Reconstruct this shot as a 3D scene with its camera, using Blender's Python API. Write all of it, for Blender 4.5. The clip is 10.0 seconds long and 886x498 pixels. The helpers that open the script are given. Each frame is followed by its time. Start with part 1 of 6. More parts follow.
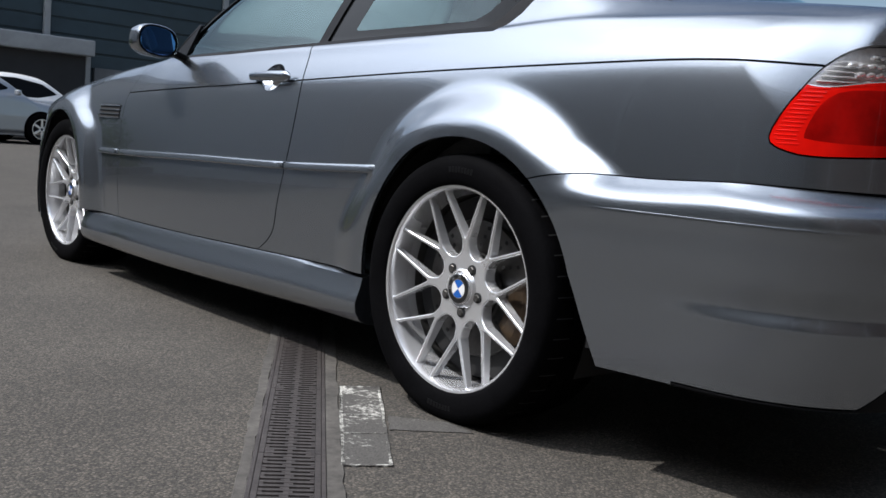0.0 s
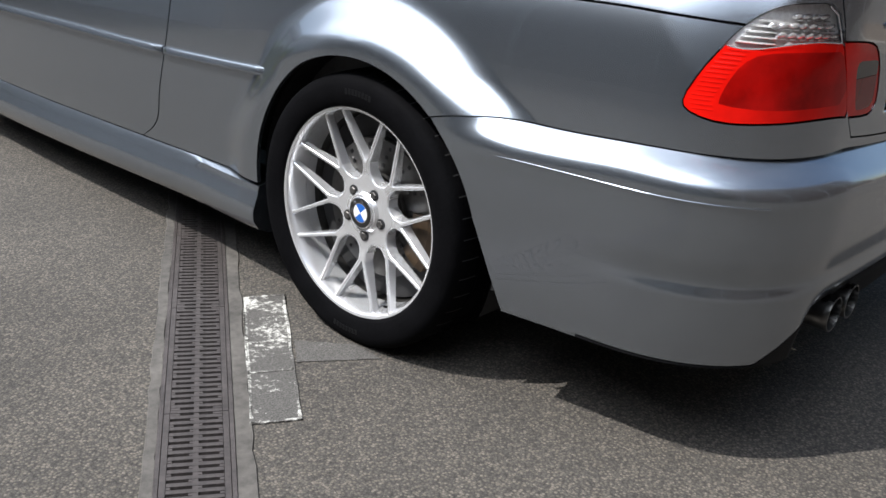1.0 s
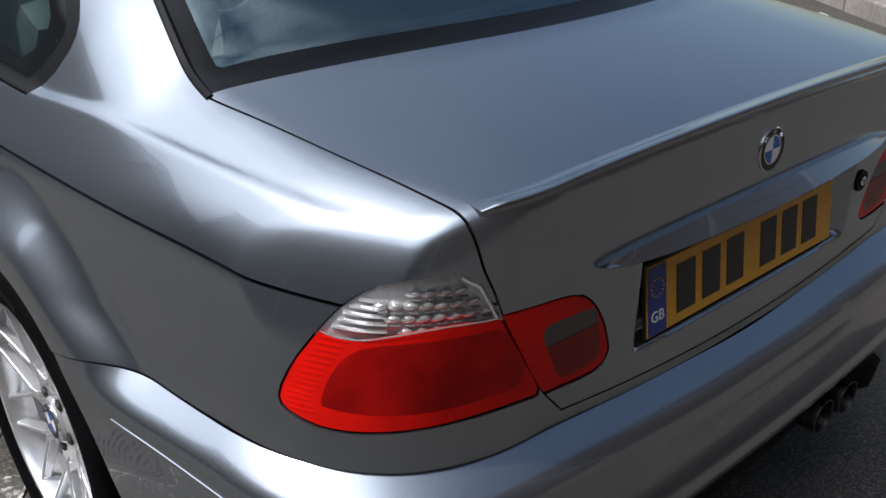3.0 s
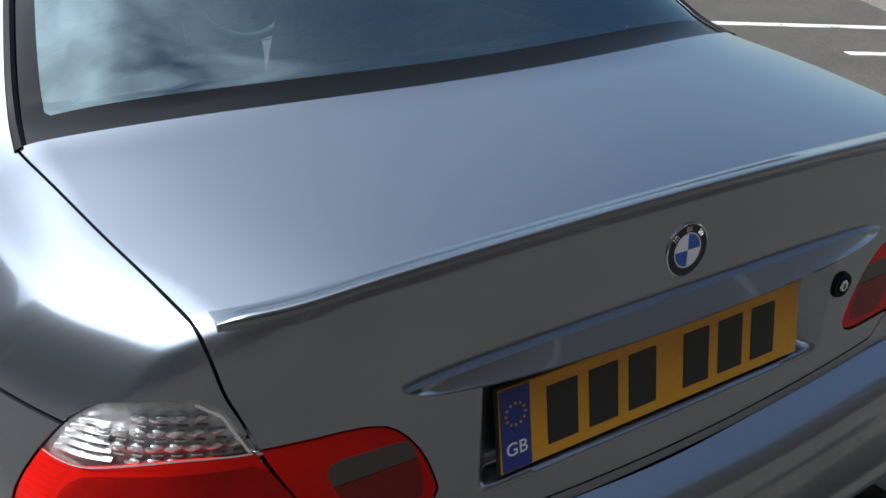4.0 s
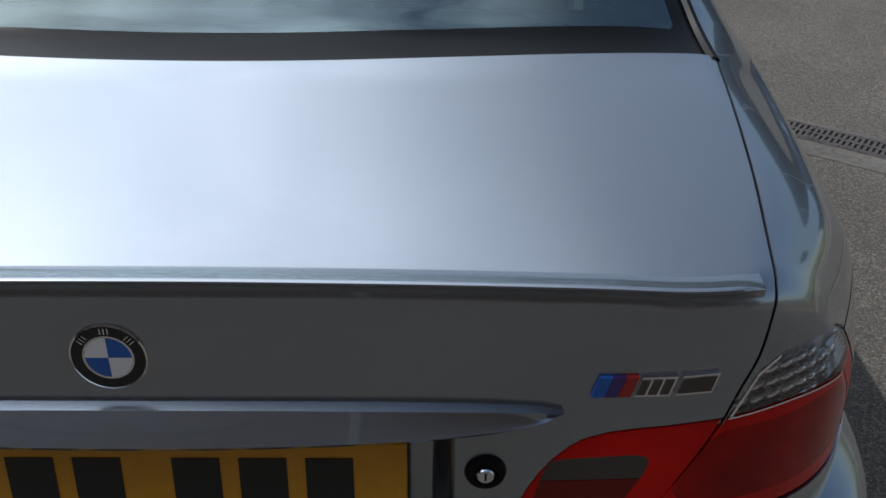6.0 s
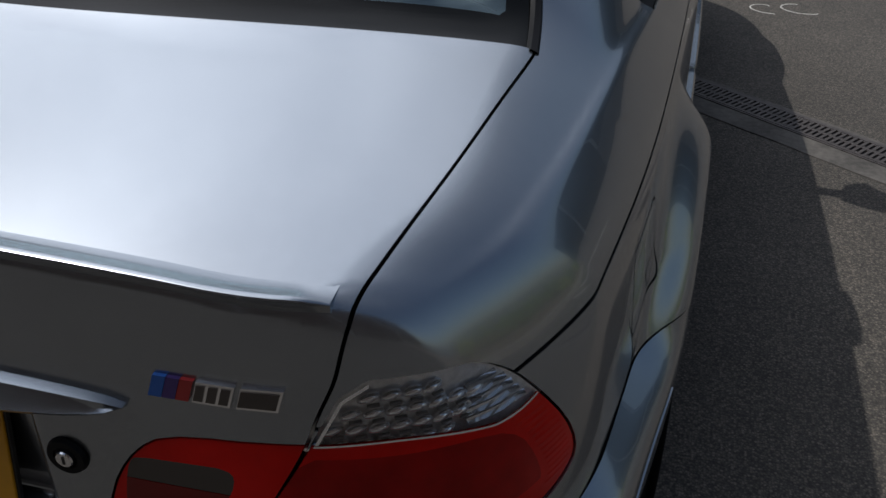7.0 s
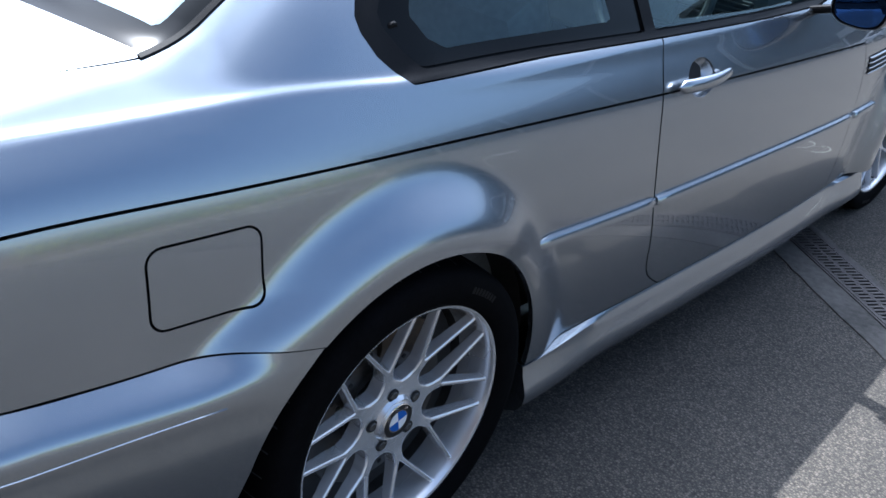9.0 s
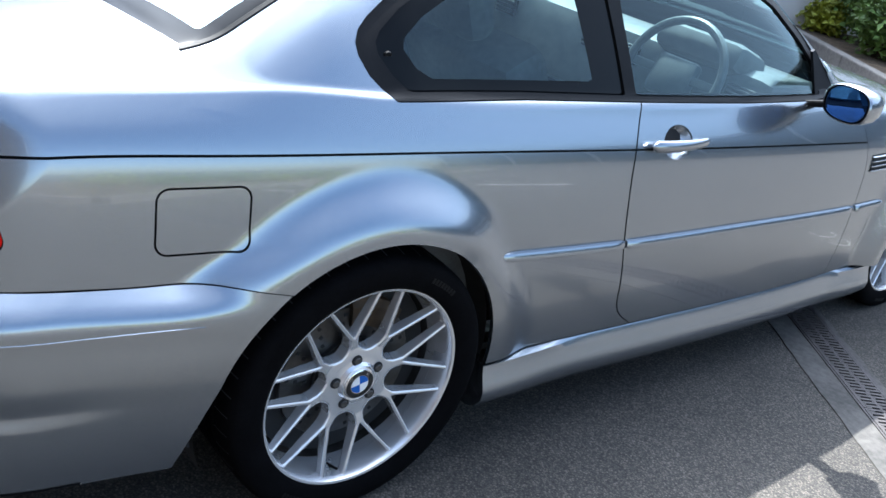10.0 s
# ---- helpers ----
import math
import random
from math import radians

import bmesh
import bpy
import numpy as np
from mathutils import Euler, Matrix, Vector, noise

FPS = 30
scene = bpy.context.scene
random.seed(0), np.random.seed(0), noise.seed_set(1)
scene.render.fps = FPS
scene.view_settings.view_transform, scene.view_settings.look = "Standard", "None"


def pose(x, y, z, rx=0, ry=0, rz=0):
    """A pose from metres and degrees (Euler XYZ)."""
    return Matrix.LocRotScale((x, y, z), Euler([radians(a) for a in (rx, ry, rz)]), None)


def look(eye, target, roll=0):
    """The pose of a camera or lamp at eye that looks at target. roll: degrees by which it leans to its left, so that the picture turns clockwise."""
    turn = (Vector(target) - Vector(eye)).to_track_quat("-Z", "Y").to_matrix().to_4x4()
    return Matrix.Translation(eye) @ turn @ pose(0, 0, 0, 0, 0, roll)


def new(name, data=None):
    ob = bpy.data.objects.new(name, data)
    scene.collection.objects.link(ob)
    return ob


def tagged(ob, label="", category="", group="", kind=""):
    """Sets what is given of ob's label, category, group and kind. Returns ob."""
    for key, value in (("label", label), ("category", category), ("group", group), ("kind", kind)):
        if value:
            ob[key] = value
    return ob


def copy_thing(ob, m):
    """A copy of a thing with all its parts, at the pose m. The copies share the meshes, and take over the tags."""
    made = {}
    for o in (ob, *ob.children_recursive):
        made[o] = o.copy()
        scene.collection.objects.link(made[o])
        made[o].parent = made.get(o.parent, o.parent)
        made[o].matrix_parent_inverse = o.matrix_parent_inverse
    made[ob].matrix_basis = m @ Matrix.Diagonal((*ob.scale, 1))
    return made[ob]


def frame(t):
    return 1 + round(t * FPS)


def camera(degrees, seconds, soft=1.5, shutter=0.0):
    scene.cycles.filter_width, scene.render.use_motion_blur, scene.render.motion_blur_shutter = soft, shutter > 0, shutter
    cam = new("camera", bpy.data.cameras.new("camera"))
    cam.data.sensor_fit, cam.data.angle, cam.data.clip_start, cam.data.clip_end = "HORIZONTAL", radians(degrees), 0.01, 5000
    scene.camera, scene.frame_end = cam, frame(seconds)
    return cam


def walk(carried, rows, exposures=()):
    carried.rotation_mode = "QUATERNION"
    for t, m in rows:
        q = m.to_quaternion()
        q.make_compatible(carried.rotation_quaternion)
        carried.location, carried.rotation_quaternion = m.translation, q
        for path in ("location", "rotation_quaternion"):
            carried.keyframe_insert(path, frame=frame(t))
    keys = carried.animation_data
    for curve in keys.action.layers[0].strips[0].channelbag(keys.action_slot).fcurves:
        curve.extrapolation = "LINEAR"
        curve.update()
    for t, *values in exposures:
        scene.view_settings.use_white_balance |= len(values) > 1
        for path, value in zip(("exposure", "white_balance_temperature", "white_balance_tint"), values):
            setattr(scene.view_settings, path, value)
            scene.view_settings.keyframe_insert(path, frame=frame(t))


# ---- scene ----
# ---- camera ----
cam = camera(50.48, 10.0, soft=1.5)

# seconds, eye x, y, z, yaw to the left from +y, pitch, roll
PATH = [
    (0.0, -2.428, -1.633, 0.669, -42.52, -6.40, 4.52),
    (0.5, -2.403, -1.559, 0.809, -44.79, -14.11, 6.10),
    (1.0, -2.312, -1.491, 1.069, -49.54, -21.68, 4.49),
    (1.5, -2.126, -1.509, 1.221, -50.06, -24.54, 2.02),
    (2.0, -1.823, -1.570, 1.328, -46.93, -25.05, 3.21),
    (2.5, -1.548, -1.586, 1.382, -44.64, -25.12, 1.28),
    (3.0, -1.302, -1.599, 1.433, -42.15, -26.31, 0.64),
    (3.2, -1.204, -1.613, 1.446, -40.31, -26.52, -0.90),
    (4.3, -0.681, -1.635, 1.426, -28.72, -26.14, 1.83),
    (4.5, -0.567, -1.617, 1.437, -24.91, -27.99, 1.54),
    (5.0, -0.303, -1.610, 1.450, -17.07, -30.41, -1.79),
    (5.2, -0.163, -1.621, 1.454, -12.35, -30.82, -1.53),
    (6.3, 0.453, -1.558, 1.473, 3.39, -32.34, 0.85),
    (6.5, 0.572, -1.507, 1.455, 6.75, -32.59, 0.70),
    (7.0, 0.829, -1.446, 1.423, 14.29, -32.56, 0.79),
    (7.5, 1.117, -1.379, 1.434, 22.65, -33.41, 4.01),
    (8.0, 1.339, -1.263, 1.420, 29.79, -31.18, 3.30),
    (8.5, 1.547, -1.127, 1.455, 34.64, -30.86, 6.14),
    (9.0, 1.795, -1.042, 1.450, 39.90, -28.38, 7.55),
    (9.5, 2.046, -1.008, 1.468, 47.39, -27.48, 9.55),
    (10.0, 2.257, -1.114, 1.483, 47.34, -24.16, 11.75),
]


def aim(x, y, z, yaw, pitch, roll):
    a, b = radians(yaw), radians(pitch)
    ahead = Vector((-math.sin(a) * math.cos(b), math.cos(a) * math.cos(b), math.sin(b)))
    return look((x, y, z), Vector((x, y, z)) + ahead, roll)


# seconds, stops: the clip's camera opens up as it turns to the shaded side
EXPOSURES = [(0.0, -0.02, 6350, 10), (1.0, 0.55, 6400, 9), (1.5, 0.40, 6400, 10), (2.0, 0.12, 6450, 10), (2.5, -0.12, 6450, 10), (3.0, -0.10, 6450, 10), (4.5, 0.45, 6200, 6), (5.0, 0.30, 6250, 6), (6.5, -0.45, 6400, 9), (7.0, -0.70, 6500, 10), (7.5, -0.60, 6600, 11), (8.0, 0.25, 6050, 9), (8.5, 0.75, 5800, 9), (9.0, 1.30, 5700, 9), (9.5, 1.40, 5700, 8), (10.0, 1.95, 5950, 7)]
walk(cam, [(row[0], aim(*row[1:])) for row in PATH], EXPOSURES)


# ---- light ----
# the light falls from the front left of the car: shadows go 0.60 to the right and 0.31 back per metre of height
SUN_WAY = Vector((0.60, -0.31, -1.0)).normalized()
world = bpy.data.worlds.new("sky")
scene.world = world
world.use_nodes = True
wn = world.node_tree.nodes
sky = wn.new("ShaderNodeTexSky")
sky.sky_type = "NISHITA"
sky.sun_disc = False
sky.sun_elevation = math.asin(-SUN_WAY.z)
sky.sun_rotation = math.atan2(-SUN_WAY.x, -SUN_WAY.y)
sky.dust_density = 1.2
sky.air_density = 1.15
sky.ozone_density = 2.0
wn["Background"].inputs["Strength"].default_value = 0.1
# thin white cloud over the sky, set thicker towards the sun
place = wn.new("ShaderNodeTexCoord")
puff = wn.new("ShaderNodeTexNoise")
puff.inputs["Scale"].default_value, puff.inputs["Detail"].default_value, puff.inputs["Roughness"].default_value = 1.6, 6.0, 0.5
spread = wn.new("ShaderNodeMapRange")
spread.inputs["From Min"].default_value, spread.inputs["From Max"].default_value = 0.30, 0.75
spread.inputs["To Min"].default_value, spread.inputs["To Max"].default_value = 0.0, 0.75
cloud = wn.new("ShaderNodeMix")
thick = wn.new("ShaderNodeMapRange")
thick.inputs["From Min"].default_value, thick.inputs["From Max"].default_value = 0.1, 0.85
thick.inputs["To Min"].default_value, thick.inputs["To Max"].default_value = 0.12, 1.0
cover = wn.new("ShaderNodeMath")
cover.operation = "MULTIPLY"
cloud.data_type = "RGBA"
# cloud glows where the sun stands behind it
toward = wn.new("ShaderNodeVectorMath")
toward.operation = "DOT_PRODUCT"
toward.inputs[1].default_value = -SUN_WAY
glow = wn.new("ShaderNodeMapRange")
glow.interpolation_type = "SMOOTHSTEP"
glow.inputs["From Min"].default_value, glow.inputs["From Max"].default_value = 0.55, 1.0
glow.inputs["To Min"].default_value, glow.inputs["To Max"].default_value = 0.9, 8.5
lit = wn.new("ShaderNodeVectorMath")
lit.operation = "SCALE"
lit.inputs[0].default_value = (9.0, 9.4, 10.2)
for a, b in ((place.outputs["Generated"], puff.inputs["Vector"]), (puff.outputs["Fac"], spread.inputs["Value"]), (spread.outputs["Result"], cover.inputs[0]), (toward.outputs["Value"], thick.inputs["Value"]), (thick.outputs["Result"], cover.inputs[1]), (cover.outputs[0], cloud.inputs[0]), (sky.outputs["Color"], cloud.inputs[6]), (place.outputs["Generated"], toward.inputs[0]), (toward.outputs["Value"], glow.inputs["Value"]), (glow.outputs["Result"], lit.inputs["Scale"]), (lit.outputs["Vector"], cloud.inputs[7]), (cloud.outputs[2], wn["Background"].inputs["Color"])):
    world.node_tree.links.new(a, b)
sun = new("sun", bpy.data.lights.new("sun", "SUN"))
sun.data.energy = 4.5
sun.data.angle = radians(0.53)
sun.data.color = (1.0, 0.965, 0.92)
sun.rotation_mode = "QUATERNION"
sun.rotation_quaternion = SUN_WAY.to_track_quat("-Z", "Y")


# ---- materials ----
def material(name, color=(0.5, 0.5, 0.5), rough=0.5, metal=0.0, **more):
    m = bpy.data.materials.new(name)
    m.use_nodes = True
    b = m.node_tree.nodes["Principled BSDF"]
    b.inputs["Base Color"].default_value = (*color, 1)
    b.inputs["Roughness"].default_value = rough
    b.inputs["Metallic"].default_value = metal
    for key, value in more.items():
        b.inputs[key.replace("_", " ")].default_value = value
    return m


def wire(m, a, b):
    m.node_tree.links.new(a, b)


def node(m, kind, **sets):
    n = m.node_tree.nodes.new(kind)
    for key, value in sets.items():
        if key in n.inputs:
            n.inputs[key].default_value = value
        else:
            setattr(n, key, value)
    return n


def textured(m, scale=20.0, low=0.8, high=1.2, detail=4.0, bump=0.0, bump_scale=None, rough_var=0.0, distance=0.002):
    """Grain over the base colour at two scales, with relief and uneven gloss."""
    nodes = m.node_tree.nodes
    b = nodes["Principled BSDF"]
    color = tuple(b.inputs["Base Color"].default_value)
    place = node(m, "ShaderNodeTexCoord")
    fine = node(m, "ShaderNodeTexNoise", Scale=scale, Detail=detail, Roughness=0.6)
    wire(m, place.outputs["Object"], fine.inputs["Vector"])
    coarse = node(m, "ShaderNodeTexNoise", Scale=scale * 0.13, Detail=3.0)
    wire(m, place.outputs["Object"], coarse.inputs["Vector"])
    both = node(m, "ShaderNodeMath", operation="ADD")
    wire(m, fine.outputs["Fac"], both.inputs[0])
    wire(m, coarse.outputs["Fac"], both.inputs[1])
    spread = node(m, "ShaderNodeMapRange")
    spread.inputs["From Min"].default_value, spread.inputs["From Max"].default_value = 0.7, 1.3
    spread.inputs["To Min"].default_value, spread.inputs["To Max"].default_value = low, high
    wire(m, both.outputs[0], spread.inputs["Value"])
    mix = node(m, "ShaderNodeVectorMath", operation="SCALE")
    mix.inputs[0].default_value = color[:3]
    wire(m, spread.outputs["Result"], mix.inputs["Scale"])
    wire(m, mix.outputs["Vector"], b.inputs["Base Color"])
    if rough_var:
        r = node(m, "ShaderNodeMapRange")
        base = b.inputs["Roughness"].default_value
        r.inputs["To Min"].default_value, r.inputs["To Max"].default_value = base - rough_var, base + rough_var
        wire(m, coarse.outputs["Fac"], r.inputs["Value"])
        wire(m, r.outputs["Result"], b.inputs["Roughness"])
    if bump:
        relief = node(m, "ShaderNodeBump", Strength=bump, Distance=distance)
        if bump_scale:
            n2 = node(m, "ShaderNodeTexNoise", Scale=bump_scale, Detail=3.0)
            wire(m, place.outputs["Object"], n2.inputs["Vector"])
            wire(m, n2.outputs["Fac"], relief.inputs["Height"])
        else:
            wire(m, fine.outputs["Fac"], relief.inputs["Height"])
        wire(m, relief.outputs["Normal"], b.inputs["Normal"])
    return m


def metallic_paint(name, color, fine, broad, share, lift):
    """Metallic paint: flakes that shine narrowly and broadly, under one clear coat."""
    m = textured(material(name, color, fine, 0.95, Coat_Weight=1.0, Coat_Roughness=0.012), 700, 0.98, 1.02)
    nt = m.node_tree
    first = nt.nodes["Principled BSDF"]
    second = node(m, "ShaderNodeBsdfPrincipled", Roughness=broad, Metallic=0.95)
    second.inputs["Coat Weight"].default_value, second.inputs["Coat Roughness"].default_value = 1.0, 0.012
    more = node(m, "ShaderNodeVectorMath", operation="SCALE")
    more.inputs["Scale"].default_value = lift
    wire(m, first.inputs["Base Color"].links[0].from_socket, more.inputs[0])
    wire(m, more.outputs["Vector"], second.inputs["Base Color"])
    mix = node(m, "ShaderNodeMixShader")
    mix.inputs[0].default_value = share
    wire(m, first.outputs[0], mix.inputs[1])
    wire(m, second.outputs[0], mix.inputs[2])
    wire(m, mix.outputs[0], nt.nodes["Material Output"].inputs["Surface"])
    return m


PAINT = metallic_paint("silver_grey_metallic_paint", (0.285, 0.313, 0.348), 0.23, 0.40, 0.18, 1.2)
# near-black that puts the shade of gaps, holes and hollows into the colour
DARK = material("cavity_shade_black", (0.012, 0.012, 0.013), 0.9)
RUBBER = textured(material("black_tyre_rubber", (0.0035, 0.0035, 0.004), 0.7, Specular_IOR_Level=0.02), 120, 0.75, 1.35, bump=0.25, bump_scale=300, rough_var=0.12)
BLACK_TRIM = textured(material("black_trim_rubber", (0.007, 0.007, 0.008), 0.45, Specular_IOR_Level=0.1), 200, 0.8, 1.2, bump=0.1)
ALLOY = textured(material("silver_alloy_paint", (0.79, 0.795, 0.81), 0.24, 0.72, Coat_Weight=0.6, Coat_Roughness=0.05), 900, 0.98, 1.02)
STEEL = textured(material("brake_steel", (0.09, 0.088, 0.086), 0.45, 1.0), 90, 0.8, 1.15, rough_var=0.1)
CALIPER = textured(material("gold_brown_caliper", (0.05, 0.03, 0.014), 0.6, 0.3), 60, 0.6, 1.3)
CHROME = material("chrome", (0.8, 0.8, 0.82), 0.08, 1.0)


# ---- shaping tools ----
class Spline:
    """A natural cubic curve through a few knots, straight beyond its ends."""

    def __init__(self, *knots):
        self.x, self.y = np.array(knots, float).T
        n, h = len(self.x), np.diff(self.x)
        a, r = np.eye(n), np.zeros(n)
        for i in range(1, n - 1):
            a[i, i - 1 : i + 2] = h[i - 1], 2 * (h[i - 1] + h[i]), h[i]
            r[i] = 6 * ((self.y[i + 1] - self.y[i]) / h[i] - (self.y[i] - self.y[i - 1]) / h[i - 1])
        self.m, self.h = np.linalg.solve(a, r), h

    def __call__(self, q):
        q = np.asarray(q, float)
        c = np.clip(q, self.x[0], self.x[-1])
        i = np.clip(np.searchsorted(self.x, c) - 1, 0, len(self.h) - 1)
        h, a, b = self.h[i], self.x[i + 1] - c, c - self.x[i]
        m0, m1, y0, y1 = self.m[i], self.m[i + 1], self.y[i], self.y[i + 1]
        v = (m0 * a**3 + m1 * b**3) / (6 * h) + (y0 / h - m0 * h / 6) * a + (y1 / h - m1 * h / 6) * b
        slope = -m0 * a**2 / (2 * h) + m1 * b**2 / (2 * h) + (y1 - y0) / h - (m1 - m0) * h / 6
        return v + slope * (q - c)


def smax(a, b, k):
    """The greater of two, with the edge between them rounded over k."""
    h = np.maximum(k - np.abs(a - b), 0) / k
    return np.maximum(a, b) + h * h * k * 0.25


def smin(a, b, k):
    return -smax(-a, -b, k)


def step(a, b, v):
    s = np.clip((v - a) / (b - a), 0, 1)
    return s * s * (3 - 2 * s)


def ease(a, b, v):
    s = np.clip((v - a) / (b - a), 0, 1)
    return s * s * s * (s * (6 * s - 15) + 10)


def gradient(f, p, e=5e-4):
    g = []
    for axis in range(3):
        d = np.zeros(3)
        d[axis] = e
        g.append((f(*(p + d).T) - f(*(p - d).T)) / (2 * e))
    return np.stack(g, 1)


def nets(f, lo, hi, h):
    """The surface f = 0 inside a box, as vertices, normals and triangles."""
    ax = [np.arange(a, b + h, h) for a, b in zip(lo, hi)]
    v = f(ax[0][:, None, None], ax[1][None, :, None], ax[2][None, None, :])
    v = np.broadcast_to(v, [len(a) for a in ax])
    inside = v < 0
    n = np.array(inside.shape) - 1
    count = sum(inside[i : i + n[0], j : j + n[1], k : k + n[2]].astype(np.int8) for i in (0, 1) for j in (0, 1) for k in (0, 1))
    cells = np.argwhere((count > 0) & (count < 8))
    ident = np.full(n, -1)
    ident[tuple(cells.T)] = np.arange(len(cells))
    p = np.array(lo) + (cells + 0.5) * h
    for _ in range(5):
        g = gradient(f, p)
        move = -f(*p.T)[:, None] * g / np.maximum((g * g).sum(1, keepdims=True), 1e-6)
        far = np.linalg.norm(move, axis=1, keepdims=True)
        p = p + move * np.minimum(1, h / np.maximum(far, 1e-9))
    normal = gradient(f, p)
    normal /= np.maximum(np.linalg.norm(normal, axis=1, keepdims=True), 1e-9)
    tris = []
    for axis in range(3):
        b, c = (axis + 1) % 3, (axis + 2) % 3
        first, second = [slice(None)] * 3, [slice(None)] * 3
        first[axis], second[axis] = slice(0, -1), slice(1, None)
        s0, s1 = inside[tuple(first)], inside[tuple(second)]
        e = np.argwhere(s0 != s1)
        e = e[(e[:, b] > 0) & (e[:, c] > 0) & (e[:, b] < n[b]) & (e[:, c] < n[c])]
        if not len(e):
            continue
        out = s0[tuple(e.T)]
        db, dc = np.eye(3, dtype=int)[b], np.eye(3, dtype=int)[c]
        q = np.stack([ident[tuple((e - o).T)] for o in (db + dc, dc, 0 * db, db)], 1)
        q = np.where(out[:, None], q, q[:, ::-1])
        tris += [q[:, [0, 1, 2]], q[:, [0, 2, 3]]]
    t = np.concatenate(tris)
    return p, normal, t[(t >= 0).all(1)]


def clip(mesh, f):
    """Keeps the part of a triangle mesh where f(x, y, z) < 0, cut clean along f = 0."""
    p, n, t = mesh
    d = f(*p.T)
    d = np.where(np.abs(d) < 1e-7, 1e-7, d)
    s = d[t] < 0
    k = s.sum(1)
    keep, cut = t[k == 3], t[(k == 1) | (k == 2)]
    made, extra_p, extra_n, more = {}, [], [], []

    def between(a, b):
        key = (a, b) if a < b else (b, a)
        if key not in made:
            a, b = key
            w = d[a] / (d[a] - d[b])
            made[key] = len(p) + len(extra_p)
            extra_p.append(p[a] + (p[b] - p[a]) * w)
            extra_n.append(n[a] + (n[b] - n[a]) * w)
        return made[key]

    for tri in cut.tolist():
        poly = []
        for i in range(3):
            a, b = tri[i], tri[(i + 1) % 3]
            if d[a] < 0:
                poly.append(a)
            if (d[a] < 0) != (d[b] < 0):
                poly.append(between(a, b))
        for i in range(1, len(poly) - 1):
            more.append((poly[0], poly[i], poly[i + 1]))
    if extra_p:
        p, n = np.concatenate([p, extra_p]), np.concatenate([n, extra_n])
        n = n / np.maximum(np.linalg.norm(n, axis=1, keepdims=True), 1e-9)
    t = np.concatenate([keep, np.array(more, int).reshape(-1, 3)])
    used, flat = np.unique(t, return_inverse=True)
    return p[used], n[used], flat.reshape(-1, 3)


def rimmed(mesh, depth=0.012):
    """Adds an edge of that depth, turned inwards, all round a sheet."""
    p, n, t = mesh
    e = np.concatenate([t[:, [0, 1]], t[:, [1, 2]], t[:, [2, 0]]])
    key = np.sort(e, 1)
    _, back, count = np.unique(key, axis=0, return_inverse=True, return_counts=True)
    b = e[count[back.ravel()] == 1]
    p0, p1 = p[b[:, 0]], p[b[:, 1]]
    q0, q1 = p0 - n[b[:, 0]] * depth, p1 - n[b[:, 1]] * depth
    side = np.cross(p1 - p0, n[b[:, 0]])
    side /= np.maximum(np.linalg.norm(side, axis=1, keepdims=True), 1e-9)
    m, c = len(b), len(p)
    i = np.arange(m)
    quads = [np.stack([i, i + 2 * m, i + m], 1), np.stack([i + m, i + 2 * m, i + 3 * m], 1)]
    return np.concatenate([p, p0, p1, q0, q1]), np.concatenate([n, side, side, side, side]), np.concatenate([t] + [q + c for q in quads])


def flipped(mesh):
    """The mirror image on the other side of the car."""
    p, n, t = mesh
    return p * (-1, 1, 1), n * (-1, 1, 1), t[:, ::-1]


def joined(*meshes):
    ps, ns, ts, c = [], [], [], 0
    for p, n, t in meshes:
        ps.append(p), ns.append(n), ts.append(t + c)
        c += len(p)
    return np.concatenate(ps), np.concatenate(ns), np.concatenate(ts)


def sheet(name, mesh, mat, parent=None, label=""):
    p, n, t = mesh
    me = bpy.data.meshes.new(name)
    me.from_pydata(p.tolist(), [], t.tolist())
    me.polygons.foreach_set("use_smooth", [True] * len(me.polygons))
    me.normals_split_custom_set_from_vertices(n.tolist())
    me.materials.append(mat)
    ob = new(name, me)
    ob.parent = parent
    return tagged(ob, label)


def part(name, bm, mat, parent=None, label="", smooth=False):
    me = bpy.data.meshes.new(name)
    bm.normal_update()
    bm.to_mesh(me)
    bm.free()
    if smooth:
        me.polygons.foreach_set("use_smooth", [True] * len(me.polygons))
        me.set_sharp_from_angle(angle=radians(35))
    me.materials.append(mat)
    ob = new(name, me)
    ob.parent = parent
    return tagged(ob, label)


def empty(name, label, category, at=(0, 0, 0), group="", kind=""):
    ob = new(name)
    ob.location = at
    return tagged(ob, label, category, group, kind)


def box(bm, size, at=(0, 0, 0), bevel=0.0, turn=None):
    """A box, its edges rounded, added to bm."""
    r = bmesh.ops.create_cube(bm, size=1.0)
    vs = r["verts"]
    for v in vs:
        v.co = Vector((v.co.x * size[0], v.co.y * size[1], v.co.z * size[2]))
    if bevel:
        edges = list({e for v in vs for e in v.link_edges})
        out = bmesh.ops.bevel(bm, geom=edges, offset=bevel, segments=2, profile=0.5, affect="EDGES")
        vs = list({v for f in out["faces"] for v in f.verts} | {v for v in vs if v.is_valid})
    m = Matrix.Translation(at) @ (turn or Matrix())
    bmesh.ops.transform(bm, matrix=m, verts=vs)
    return vs


